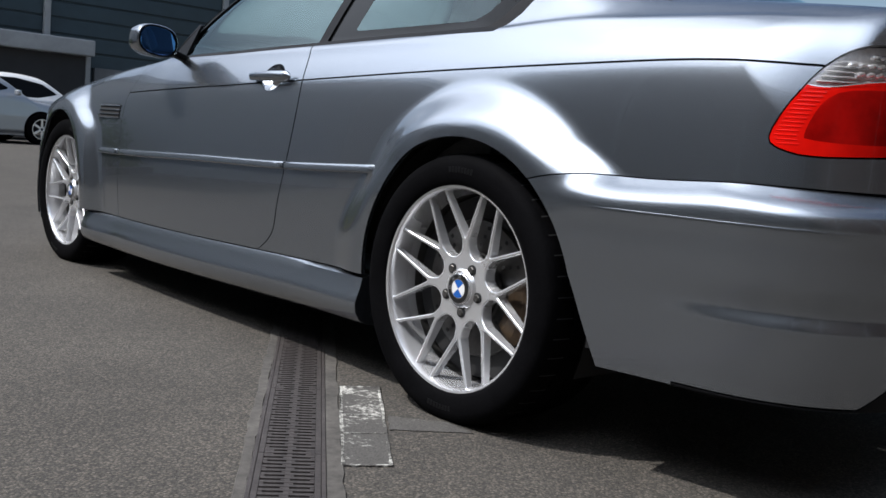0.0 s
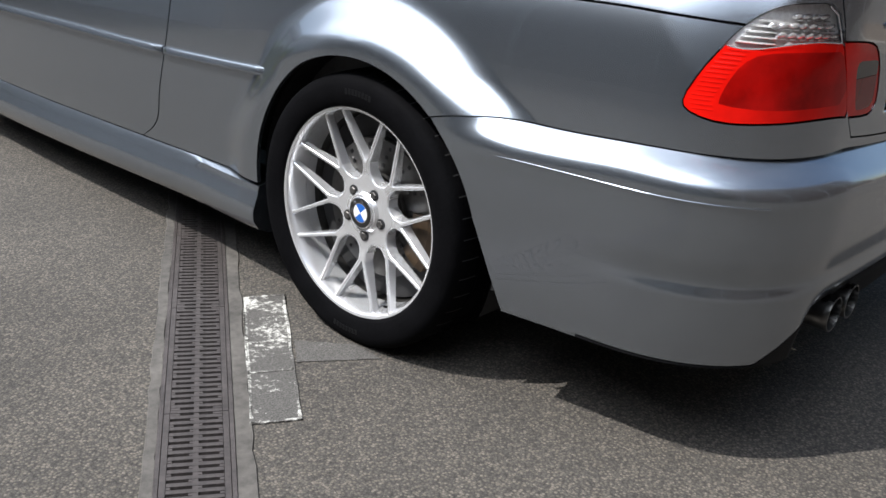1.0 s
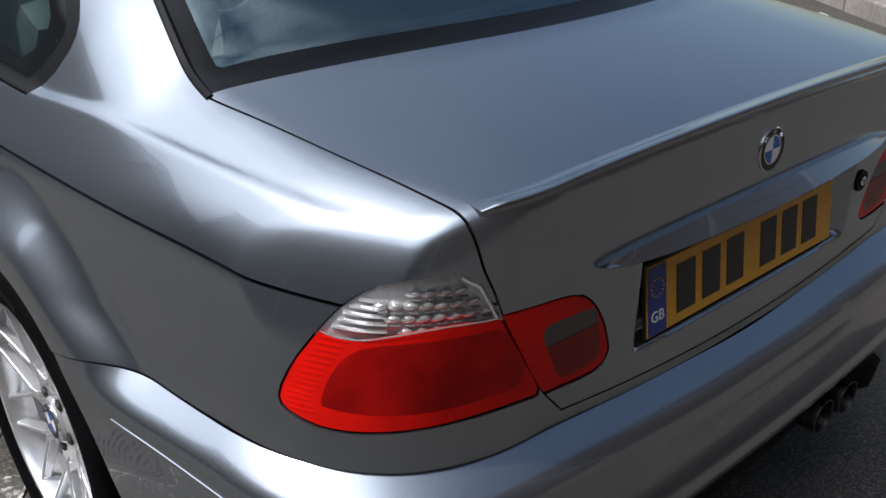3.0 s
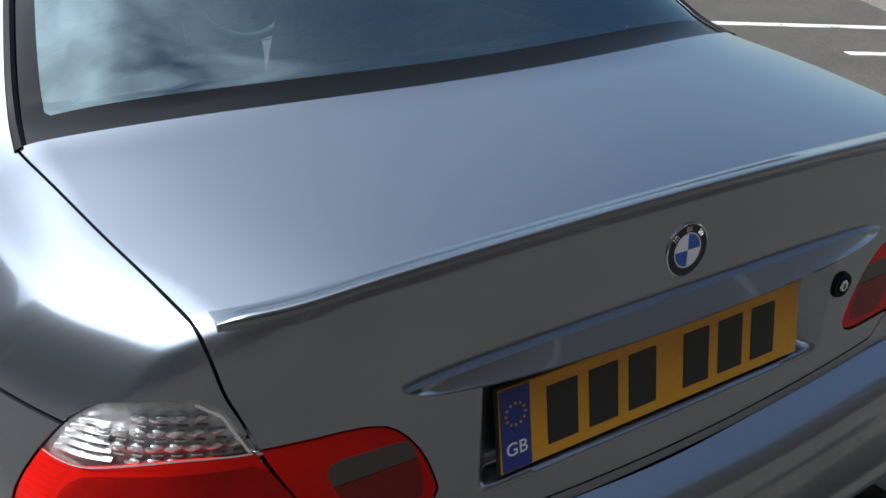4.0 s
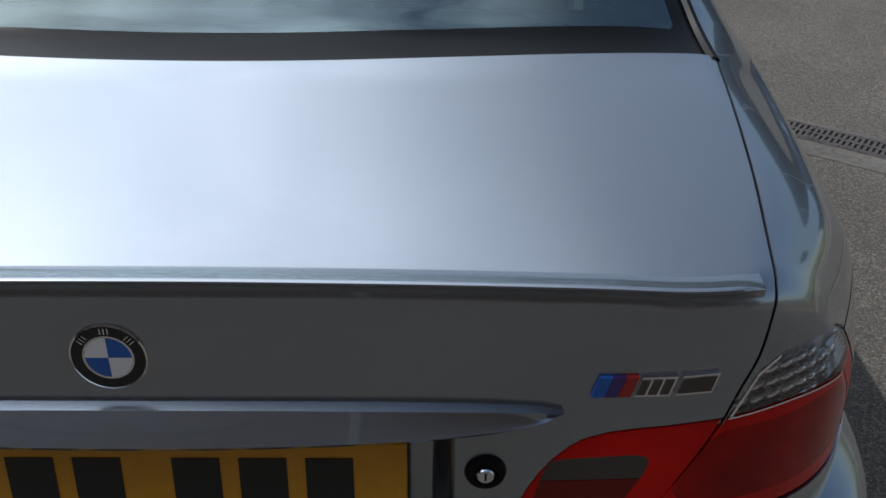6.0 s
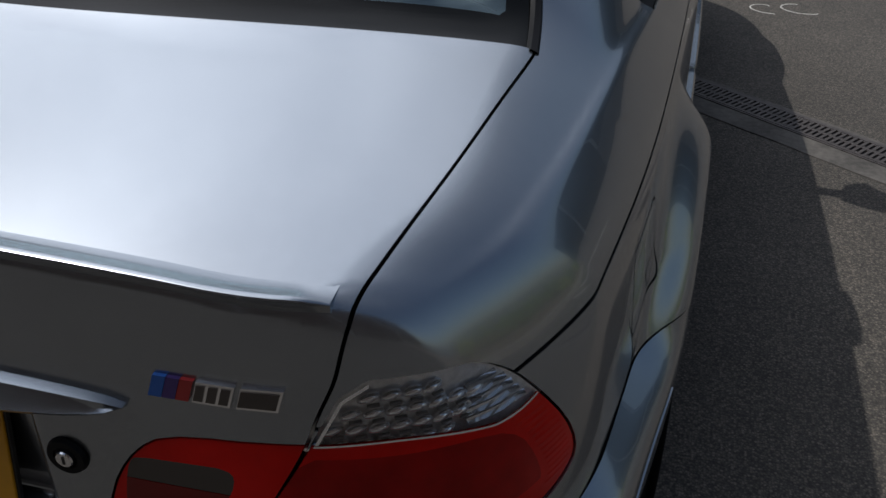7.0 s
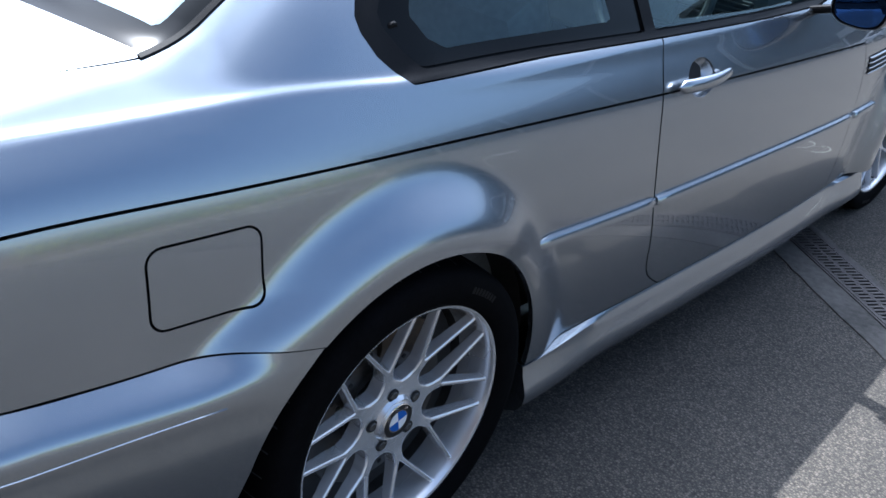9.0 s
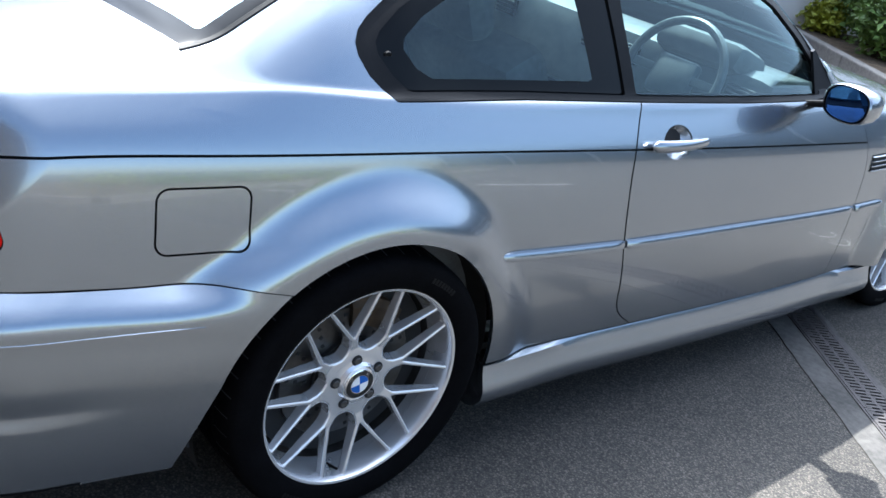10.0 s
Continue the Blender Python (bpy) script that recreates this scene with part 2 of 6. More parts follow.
def lathe(bm, profile, seg=64, axis="X"):
    """Turns a list of (along, radius) about an axis."""
    rings = []
    for a, r in profile:
        ring = []
        for i in range(seg):
            c, s = math.cos(2 * math.pi * i / seg) * r, math.sin(2 * math.pi * i / seg) * r
            ring.append(bm.verts.new((a, c, s) if axis == "X" else (c, s, a)))
        rings.append(ring)
    for r0, r1 in zip(rings, rings[1:]):
        for i in range(seg):
            j = (i + 1) % seg
            bm.faces.new((r0[i], r0[j], r1[j], r1[i]) if axis == "X" else (r0[i], r0[j], r1[j], r1[i]))
    return rings


def polygon(points, rounds=2, closed=True):
    """A polygon with its corners cut round."""
    p = np.array(points, float)
    for _ in range(rounds):
        q = np.roll(p, -1, 0)
        p = np.stack([p * 0.75 + q * 0.25, p * 0.25 + q * 0.75], 1).reshape(-1, 2)
    return p


def distance(u, v, poly):
    """The signed distance to a polygon, less than 0 inside."""
    q = np.stack([np.broadcast_to(u, v.shape), v], 1)
    a, b = poly, np.roll(poly, -1, 0)
    best, odd = np.full(len(q), 1e9), np.zeros(len(q), bool)
    for (ax, ay), (bx, by) in zip(a, b):
        ex, ey = bx - ax, by - ay
        wx, wy = q[:, 0] - ax, q[:, 1] - ay
        k = np.clip((wx * ex + wy * ey) / (ex * ex + ey * ey + 1e-12), 0, 1)
        best = np.minimum(best, (wx - ex * k) ** 2 + (wy - ey * k) ** 2)
        cross = (ay > q[:, 1]) != (by > q[:, 1])
        at = ax + (q[:, 1] - ay) * ex / (ey if abs(ey) > 1e-12 else 1e-12)
        odd ^= cross & (q[:, 0] < at)
    return np.sqrt(best) * np.where(odd, -1, 1)


# ---- the car's form: x to its right, y ahead of the rear axle, z up ----
HUB_Z, WHEELBASE, ARCH = 0.322, 2.731, 0.366
WAIST = Spline((-1.1, 0.765), (-0.9, 0.780), (-0.7, 0.802), (-0.45, 0.829), (0, 0.852), (0.8, 0.866), (1.5, 0.866), (2.2, 0.843), (2.73, 0.802), (3.3, 0.75), (3.7, 0.67))
CREASE = Spline((-1.0, 0.864), (-0.77, 0.867), (-0.62, 0.873), (-0.38, 0.869), (0.16, 0.850), (0.775, 0.823), (1.055, 0.811), (1.945, 0.774), (2.4, 0.750), (3.2, 0.70))
SIDE = Spline((0.05, -0.05), (0.2, -0.014), (0.32, -0.003), (0.45, 0.004), (0.57, 0.006), (0.7, 0.0), (0.78, -0.008), (0.835, -0.019), (0.88, -0.037), (0.92, -0.056), (0.945, -0.069), (0.97, -0.085), (1.05, -0.15))
DECK = Spline((-1.0, 0.995), (-0.88, 1.012), (-0.6, 1.042), (-0.39, 1.06), (-0.15, 1.058), (0.05, 1.054), (0.4, 1.048), (0.8, 1.045), (1.4, 1.03), (1.8, 0.972), (2.2, 0.93), (2.7, 0.865), (3.2, 0.765), (3.6, 0.66))
ROOF = Spline((-0.75, 0.9), (-0.47, 1.055), (-0.2, 1.185), (0.05, 1.278), (0.3, 1.335), (0.6, 1.363), (0.9, 1.372), (1.2, 1.358), (1.4, 1.325), (1.7, 1.18), (2.05, 0.985), (2.3, 0.85))
CABIN = Spline((-0.8, -0.11), (-0.4, -0.05), (0, -0.012), (0.5, 0), (0.9, 0), (1.4, -0.014), (1.8, -0.05), (2.2, -0.12))


LID_SIDE = Spline((-0.95, 0.598), (-0.875, 0.609), (-0.79, 0.621), (-0.70, 0.634), (-0.53, 0.654), (-0.38, 0.669), (-0.2, 0.68))


def flare(y, z):
    out = 0
    for at, size in ((0.0, 0.060), (WHEELBASE, 0.05)):
        r = np.sqrt((y - at) ** 2 + (z - HUB_Z) ** 2)
        fore = step(at + 0.08, at + 0.34, y) * (1 - 0.6 * step(0.60, 0.72, z))
        back = step(at + 0.02, at - 0.28, y) * (1 - step(0.60, 0.70, z))
        reach = 0.490 + 0.030 * step(0.42, 0.62, z) - 0.025 * fore + 0.05 * back + 0.10 * fore * (1 - step(0.36, 0.60, z))
        out = out + size * (1 - 0.48 * fore) * (1 - ease(0.376, reach, r))
    return out


LEAN = Spline((0.80, 0.0), (0.84, 0.0), (0.88, 0.003), (0.92, 0.015), (0.945, 0.026), (0.97, 0.039), (1.05, 0.10))


def side_x(y, z):
    level = z - CREASE(y) + 0.84
    return WAIST(y) + SIDE(level) - LEAN(level) * step(0.05, -0.75, y) + flare(y, z)


def rear_y(x, z):
    recess = (1 - step(0.285, 0.315, np.abs(x))) * step(0.685, 0.70, z) * (1 - step(0.835, 0.85, z))
    return -0.926 + 0.04 * x * x + 0.10 * np.maximum(z - 0.80, 0) ** 1.5 + 0.03 * recess


SHOULDER_X = Spline((-1.0, 0.59), (-0.868, 0.638), (-0.80, 0.668), (-0.747, 0.692), (-0.655, 0.720), (-0.59, 0.731), (-0.42, 0.749), (-0.27, 0.764), (-0.1, 0.777), (0.0, 0.7835), (0.1, 0.788), (0.2, 0.791), (0.4, 0.795), (0.8, 0.7975), (1.2, 0.794), (1.8, 0.774))
SHOULDER_Z = Spline((-1.0, 0.962), (-0.868, 0.967), (-0.80, 0.964), (-0.747, 0.964), (-0.655, 0.968), (-0.42, 0.973), (-0.27, 0.974), (-0.1, 0.967), (0.0, 0.960), (0.4, 0.940), (0.8, 0.926), (1.8, 0.915))


def deck_z(x, y):
    crown = DECK(y) - 0.06 * x * x - 0.15 * np.maximum(x - 0.4, 0) ** 2
    d = SHOULDER_X(y) - x
    roll = np.minimum(d, 0) ** 2 * 20 * (1 - step(-0.80, -0.32, y))
    level = step(-0.84, -0.50, y) * (1 - step(1.4, 1.8, y))
    soft = 0.5 * (d - 0.011 + np.sqrt((d - 0.011) ** 2 + 0.005**2))
    fall = (1 - level) * d + level * (soft + 0.15 * np.minimum(d, 0))
    slope = SHOULDER_Z(y) + (0.44 + 0.24 * step(0.0, -0.4, y)) * fall - np.minimum(roll, 0.3) + 0.4 * step(1.75, 2.2, y)
    return smin(crown, slope, 0.035 - 0.018 * step(-0.1, -0.4, y))


def lower(x, y, z):
    x = np.abs(x)
    front = y - (3.55 - 0.25 * x * x - 0.10 * np.abs(z - 0.5))
    s = smax(x - side_x(y, z), rear_y(x, z) - y, 0.27 - 0.08 * step(0.84, 1.0, z))
    s = smax(s, front, 0.35)
    return smax(s, z - deck_z(x, y), 0.014 - 0.005 * step(-0.80, -0.68, y) + 0.004 * step(-0.12, 0.3, y) + 0.031 * step(1.5, 2.1, y))


def cabin_x(y, z):
    w = np.maximum(z - 0.925, 0)
    return 0.787 - 0.46 * w - 0.30 * w * np.abs(w) + CABIN(y)


# the rear pillar flows down to the shoulder line in one sweep
PILLAR = Spline((-0.60, 0.590), (-0.50, 0.670), (-0.42, 0.750), (-0.34, 1.119), (-0.26, 1.440), (-0.18, 1.625), (-0.10, 1.760), (-0.02, 1.790), (0.06, 1.810))


def pillar_z(x, y):
    d = SHOULDER_X(y) - x
    soft = 0.5 * (d - 0.008 + np.sqrt((d - 0.008) ** 2 + 0.010**2))
    ledge = step(0.12, 0.0, y)
    fall = d + ledge * (soft - d) + 0.8 * (d - np.sqrt(d * d + 0.012**2))
    near = np.clip(d, 0, 0.18)
    return SHOULDER_Z(y) + PILLAR(y) * (fall - 0.9 * near * (near + 2 * np.maximum(d - 0.18, 0)))


def cabin(x, y, z):
    x = np.abs(x)
    back = step(0.30, -0.10, y)
    side = (x - cabin_x(y, z)) * (1 - back) + np.maximum((z - pillar_z(x, y)) * 0.66, x - SHOULDER_X(y) - 0.02) * back
    top = smax(side, (z - (ROOF(y) - 0.11 * x * x)) * 0.8, 0.13)
    return smax(top, np.maximum(-0.6 - y, y - 2.2) + 0 * x, 0.02)


def body(x, y, z):
    k = 0.03 - 0.019 * step(0.655, 0.74, np.abs(x)) * step(0.12, -0.02, y)
    return smin(lower(x, y, z), cabin(x, y, z), k)


def arch_rear(x, y, z):
    return ARCH - np.sqrt(y * y + (z - HUB_Z) ** 2)


def arch_front(x, y, z):
    return ARCH - np.sqrt((y - WHEELBASE) ** 2 + (z - HUB_Z) ** 2)


# lines that part the panels
GAP = 0.0018
LID_EDGE = Spline((0.60, 0.42), (0.66, 0.463), (0.70, 0.497), (0.777, 0.541), (0.846, 0.573), (0.884, 0.586), (0.912, 0.597), (0.94, 0.603), (0.975, 0.609), (1.0, 0.61))
DOOR_REAR = Spline((0.24, 1.04), (0.30, 0.925), (0.33, 0.88), (0.42, 0.837), (0.56, 0.798), (0.69, 0.773), (0.82, 0.770), (0.92, 0.798), (1.1, 0.85))
DOOR_FRONT = Spline((0.2, 2.02), (0.28, 2.03), (0.375, 2.04), (0.53, 2.04), (0.70, 2.035), (0.80, 2.0), (0.95, 1.92))
SILL_LINE = Spline((0.3, 0.302), (0.95, 0.291), (1.55, 0.279), (2.4, 0.274))


def round_s(x, y):
    """The way from the middle of the tail out and round the corner."""
    return np.abs(x) + (y + 0.9)


def lid_cut(x, y, z):
    top = step(0.956, 0.971, z)
    edge = LID_EDGE(np.minimum(z, 0.985)) * (1 - top) + LID_SIDE(y) * top
    return np.abs(x) - edge


SEAM = Spline((-1.0, 0.637), (-0.85, 0.637), (-0.75, 0.638), (-0.65, 0.637), (-0.55, 0.632), (-0.45, 0.630), (-0.36, 0.629), (-0.30, 0.622), (-0.25, 0.612), (-0.2, 0.598))


def seam_z(x, y):
    """The upper edge of the rear bumper."""
    rise = (0.11 * x * x - 0.024) * (1 - step(0.40, 0.56, np.abs(x))) * step(-0.8, -0.88, y)
    return SEAM(np.maximum(y, -0.95) + 0 * x) + rise


LAMP = polygon([(0.617, 0.912), (0.705, 0.909), (0.752, 0.905), (0.797, 0.892), (0.846, 0.866), (0.89, 0.830), (0.938, 0.783), (0.969, 0.735), (0.963, 0.714), (0.908, 0.700), (0.85, 0.697), (0.79, 0.699), (0.70, 0.703), (0.60, 0.708), (0.52, 0.706), (0.484, 0.700), (0.527, 0.775), (0.572, 0.844)], 1)
INNER_LAMP = polygon([(0.63, 0.846), (0.49, 0.842), (0.425, 0.833), (0.395, 0.812), (0.370, 0.776), (0.354, 0.735), (0.350, 0.715), (0.366, 0.696), (0.417, 0.696), (0.472, 0.701), (0.58, 0.702), (0.63, 0.775)], 1)
LAMP_SPLIT = Spline((0.5, 0.843), (0.575, 0.843), (0.66, 0.845), (0.72, 0.841), (0.77, 0.835), (0.82, 0.829), (0.87, 0.829), (0.92, 0.84))


def lamp_cut(x, y, z):
    return np.where(y < -0.55, distance(round_s(x, y), z, LAMP), 1.0)


def parted(mesh, f, half=0.002):
    """Cuts a thin groove along f = 0 into a sheet."""
    return joined(clip(mesh, lambda x, y, z: f(x, y, z) + half), clip(mesh, lambda x, y, z: half - f(x, y, z)))


def lid_bottom(x):
    return 0.633 + 0.125 * x * x


# side windows, in y and z: the whole black-framed opening, and the panes in it
OPENING = np.array([(0.035, 0.950), (0.005, 0.972), (-0.02, 0.995), (-0.040, 1.030), (-0.042, 1.052), (-0.030, 1.074), (-0.005, 1.095), (0.05, 1.130), (0.2, 1.205), (0.42, 1.265), (0.65, 1.293), (0.9, 1.298), (1.15, 1.283), (1.36, 1.245), (1.56, 1.175), (1.70, 1.080), (1.80, 0.985), (1.86, 0.915), (1.7, 0.908), (1.3, 0.915), (0.8, 0.931), (0.4, 0.945)])
QUARTER_PANE = np.array([(0.075, 0.966), (0.040, 0.995), (0.012, 1.032), (0.010, 1.052), (0.025, 1.072), (0.08, 1.112), (0.22, 1.183), (0.43, 1.242), (0.62, 1.266), (0.715, 1.271), (0.733, 1.12), (0.755, 0.946), (0.4, 0.959)])
QUARTER_CLEAR = np.array([(0.145, 0.985), (0.105, 1.005), (0.078, 1.040), (0.085, 1.062), (0.14, 1.100), (0.27, 1.160), (0.45, 1.212), (0.60, 1.232), (0.62, 1.12), (0.645, 0.975), (0.4, 0.980)])
DOOR_PANE = np.array([(0.80, 0.944), (0.782, 1.10), (0.772, 1.272), (0.95, 1.276), (1.15, 1.262), (1.34, 1.226), (1.53, 1.157), (1.67, 1.060), (1.735, 0.995), (1.74, 0.920), (1.3, 0.929)])
BACK_SIDE = Spline((-0.55, 0.70), (-0.40, 0.673), (-0.32, 0.663), (-0.22, 0.642), (0.0, 0.585), (0.12, 0.555))


def opening(x, y, z, grow=0.0):
    return distance(y, z, OPENING) - grow


def back_base(x):
    return -0.497 + 0.265 * x * x


def back_head(x):
    return 0.115 - 0.22 * x * x


def back_cut(x, y, z):
    """Less than 0 within the rear window."""
    a = np.abs(x)
    return np.maximum(np.maximum(a - BACK_SIDE(y), back_base(a) - y), y - back_head(a))


def front_cut(x, y, z):
    """Less than 0 within the windscreen."""
    a = np.abs(x)
    return np.maximum(np.maximum(a - (0.60 + 0.20 * (y - 1.5)), 1.40 - 0.10 * a * a - y), y - 2.04 + 0.22 * a * a)


# the rear bumper stands proud of the body below its seam
BUMP = Spline((0.10, 0.004), (0.20, 0.021), (0.24, 0.026), (0.30, 0.032), (0.40, 0.038), (0.50, 0.0445), (0.548, 0.046), (0.582, 0.0456), (0.596, 0.0400), (0.608, 0.0295), (0.622, 0.0125), (0.645, -0.017))


# its outermost line in plan, seen from above
BUMPER_SIDE = Spline((-1.0, 0.812), (-0.9, 0.822), (-0.7, 0.849), (-0.5, 0.878), (-0.35, 0.899), (-0.2, 0.914))


def bumper(x, y, z):
    x = np.abs(x)
    seam = SEAM(np.clip(y, -0.95, -0.24))
    level = z - seam + 0.02 * (1 - step(0.1, 0.60, x)) * step(-0.75, -0.9, y) + 0.635
    out = BUMP(level)
    ledge = (0.007 * (1 - step(0.375, 0.41, z)) + 0.004 * step(0.40, 0.46, z)) * step(-0.50, -0.80, y)
    inset = BUMPER_SIDE(y) - (WAIST(y) + 0.003 + flare(y, seam))
    upper = np.where(level > 0.548, (0.046 - out) / 0.052, 0.0)
    below = np.where(level > 0.548, 0.0, 0.046 - out)
    side = x - (BUMPER_SIDE(y) + ledge - inset * upper - below)
    tuck = 0.05 * (1 - step(0.26, 0.385, z)) * (1 - step(0.50, 0.60, x))
    rear = (-0.922 + 0.05 * x * x - 1.25 * out - ledge + tuck) - y
    return smax(side, rear, 0.28)


# ---- painted panels ----
car = empty("car", "silver-grey metallic two-door coupe parked on asphalt", "car")


def both(name, mesh, mat, depth=0.012, label=""):
    """The same sheet on either side of the car."""
    a = sheet(name, rimmed(mesh, depth) if depth else mesh, mat, car, label)
    b = sheet(name, rimmed(flipped(mesh), depth) if depth else flipped(mesh), mat, car, label)
    return b, a


def filler(y, z, r=0.0):
    """The rounded square of the fuel flap."""
    a, b = np.abs(y + 0.390) - 0.065, np.abs(z - 0.750 + 0.02 * (y + 0.39)) - 0.039
    return np.hypot(np.maximum(a, 0), np.maximum(b, 0)) + np.minimum(np.maximum(a, b), 0) - 0.024 - r


shell = nets(body, (0.40, -1.0, 0.20), (0.99, 0.99, 1.34), 0.0066)
quarter = clip(shell, arch_rear)
quarter = clip(quarter, lambda x, y, z: np.where(z < 1.0, y - DOOR_REAR(z) + 1.5 * GAP, y - 0.13))
quarter = clip(quarter, lambda x, y, z: np.where(y < 0.0, seam_z(x, y) + GAP - z, -1.0))
quarter = clip(quarter, lambda x, y, z: np.where(y > 0.2, SILL_LINE(y) + 0.001 - z, -1.0))
quarter = clip(quarter, lambda x, y, z: np.where(y < back_base(x) + 0.004, GAP - lid_cut(x, y, z), -1.0))
quarter = clip(quarter, lambda x, y, z: GAP - lamp_cut(x, y, z))
quarter = clip(quarter, lambda x, y, z: 0.001 - opening(x, y, z))
quarter = clip(quarter, lambda x, y, z: 0.001 - back_cut(x, y, z))
quarter = parted(quarter, lambda x, y, z: z - CREASE(y), 0.0024)
right = clip(quarter, lambda x, y, z: 0.002 - np.where(x > 0.7, filler(y, z), 1.0))
sheet("quarter_panel", rimmed(right), PAINT, car)
sheet("quarter_panel", rimmed(flipped(quarter)), PAINT, car)
flap = clip(clip(shell, lambda x, y, z: np.where(x > 0.7, filler(y, z), 1.0) + 0.0022), lambda x, y, z: 0.6 - x)
sheet("fuel_flap", rimmed(flap), PAINT, car, "rounded square fuel filler flap")

lid = nets(body, (-0.02, -1.0, 0.60), (0.74, -0.30, 1.10), 0.0088)
lid = clip(lid, lambda x, y, z: lid_cut(x, y, z) + GAP)
lid = clip(lid, lambda x, y, z: lid_bottom(x) - z)
lid = clip(lid, lambda x, y, z: y - back_base(x) + 0.002)
lid = clip(lid, lambda x, y, z: np.where(y < -0.85, 0.003 - distance(round_s(x, y), z, INNER_LAMP), -1.0))
lid = clip(lid, lambda x, y, z: -x)
sheet("boot_lid", rimmed(joined(lid, flipped(lid))), PAINT, car)

tail = nets(body, (-0.02, -1.0, 0.56), (0.62, -0.80, 0.72), 0.01)
tail = clip(tail, lambda x, y, z: z - lid_bottom(x) + 2 * GAP)
tail = clip(tail, lambda x, y, z: seam_z(x, y) + GAP - z)
tail = clip(tail, lambda x, y, z: lid_cut(x, y, z) - 0.0015)
tail = clip(tail, lambda x, y, z: -x)
sheet("tail_panel", rimmed(joined(tail, flipped(tail))), PAINT, car)

door = nets(body, (0.60, 0.70, 0.22), (0.99, 2.2, 1.02), 0.0105)
door = clip(door, lambda x, y, z: DOOR_REAR(z) + 1.5 * GAP - y)
door = clip(door, lambda x, y, z: y - DOOR_FRONT(z) + GAP)
door = clip(door, lambda x, y, z: SILL_LINE(y) + 0.001 - z)
door = clip(door, lambda x, y, z: np.maximum(z - 0.98, -opening(x, y, z) + 0.001))
door = clip(door, lambda x, y, z: z - 0.97)
dish = lambda y, z: np.hypot((y - 0.945) / 0.062, (z - 0.832) / 0.043)
door = parted(door, lambda x, y, z: z - CREASE(y), 0.0024)
door = clip(door, lambda x, y, z: (1 - dish(y, z)) * 0.05)
doors = both("door", door, PAINT)

wing = nets(body, (0.30, 1.85, 0.15), (0.99, 3.62, 1.02), 0.014)
wing = clip(wing, arch_front)
wing = clip(wing, lambda x, y, z: DOOR_FRONT(z) + GAP - y)
wing = clip(wing, lambda x, y, z: np.where(y < 2.7, SILL_LINE(y) + 0.001 - z, -1.0))
wing = clip(wing, lambda x, y, z: 0.60 - np.abs(x))
wing = clip(wing, lambda x, y, z: 0.001 - opening(x, y, z))
wing = clip(wing, lambda x, y, z: 0.002 - front_cut(x, y, z))
wing = clip(wing, lambda x, y, z: z - 0.985)
both("front_wing", wing, PAINT)

bonnet = nets(body, (-0.02, 1.9, 0.15), (0.66, 3.62, 1.05), 0.02)
bonnet = clip(bonnet, lambda x, y, z: np.abs(x) - 0.595)
bonnet = clip(bonnet, lambda x, y, z: -x)
bonnet = clip(bonnet, lambda x, y, z: 2.045 - 0.22 * x * x - y)
sheet("bonnet", rimmed(joined(bonnet, flipped(bonnet))), PAINT, car)

top = nets(body, (-0.02, 0.05, 0.94), (0.78, 2.1, 1.42), 0.012)
top = clip(top, lambda x, y, z: 0.1305 - y)
top = clip(top, lambda x, y, z: 0.001 - opening(x, y, z))
top = clip(top, lambda x, y, z: 0.001 - back_cut(x, y, z))
top = clip(top, lambda x, y, z: 0.001 - front_cut(x, y, z))
top = clip(top, lambda x, y, z: 0.987 - z)
top = clip(top, lambda x, y, z: -x)
sheet("roof", rimmed(joined(top, flipped(top))), PAINT, car)

# rear bumper
back = nets(bumper, (-0.02, -1.03, 0.14), (0.99, -0.12, 0.70), 0.0088)
back = clip(back, lambda x, y, z: z - seam_z(x, y) + 0.001)
back = clip(back, arch_rear)
back = clip(back, lambda x, y, z: np.where((x > 0.5) & (z < 0.44), y + 0.323 + 0.42 * (0.49 - z), -1.0))
back = clip(back, lambda x, y, z: 0.230 - z)
back = clip(back, lambda x, y, z: -x)
apron = lambda x, y, z: np.where(y < -0.6, z - np.minimum(0.355, 0.235 + 0.75 * np.maximum(0.685 - x, 0)), 1.0)
valance = clip(back, lambda x, y, z: apron(x, y, z) + 0.002)
back = clip(back, lambda x, y, z: 0.002 - apron(x, y, z))
sheet("rear_bumper", rimmed(joined(back, flipped(back)), 0.02), PAINT, car)
sheet("rear_valance", rimmed(joined(valance, flipped(valance)), 0.02), BLACK_TRIM, car, "black lower bumper insert")

# a black sheet inside the shell stands in for the shade seen through the joints
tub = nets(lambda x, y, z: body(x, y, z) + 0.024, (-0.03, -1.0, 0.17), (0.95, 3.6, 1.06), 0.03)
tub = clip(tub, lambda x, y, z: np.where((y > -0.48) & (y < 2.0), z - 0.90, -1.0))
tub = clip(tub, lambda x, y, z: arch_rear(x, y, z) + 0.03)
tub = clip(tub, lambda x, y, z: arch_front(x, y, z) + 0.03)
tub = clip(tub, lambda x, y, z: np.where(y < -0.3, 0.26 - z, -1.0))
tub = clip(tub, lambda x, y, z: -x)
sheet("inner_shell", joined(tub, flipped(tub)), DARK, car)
bm = bmesh.new()
box(bm, (1.30, 3.7, 0.05), (0, 1.25, 0.20))
part("underbody", bm, DARK, car)
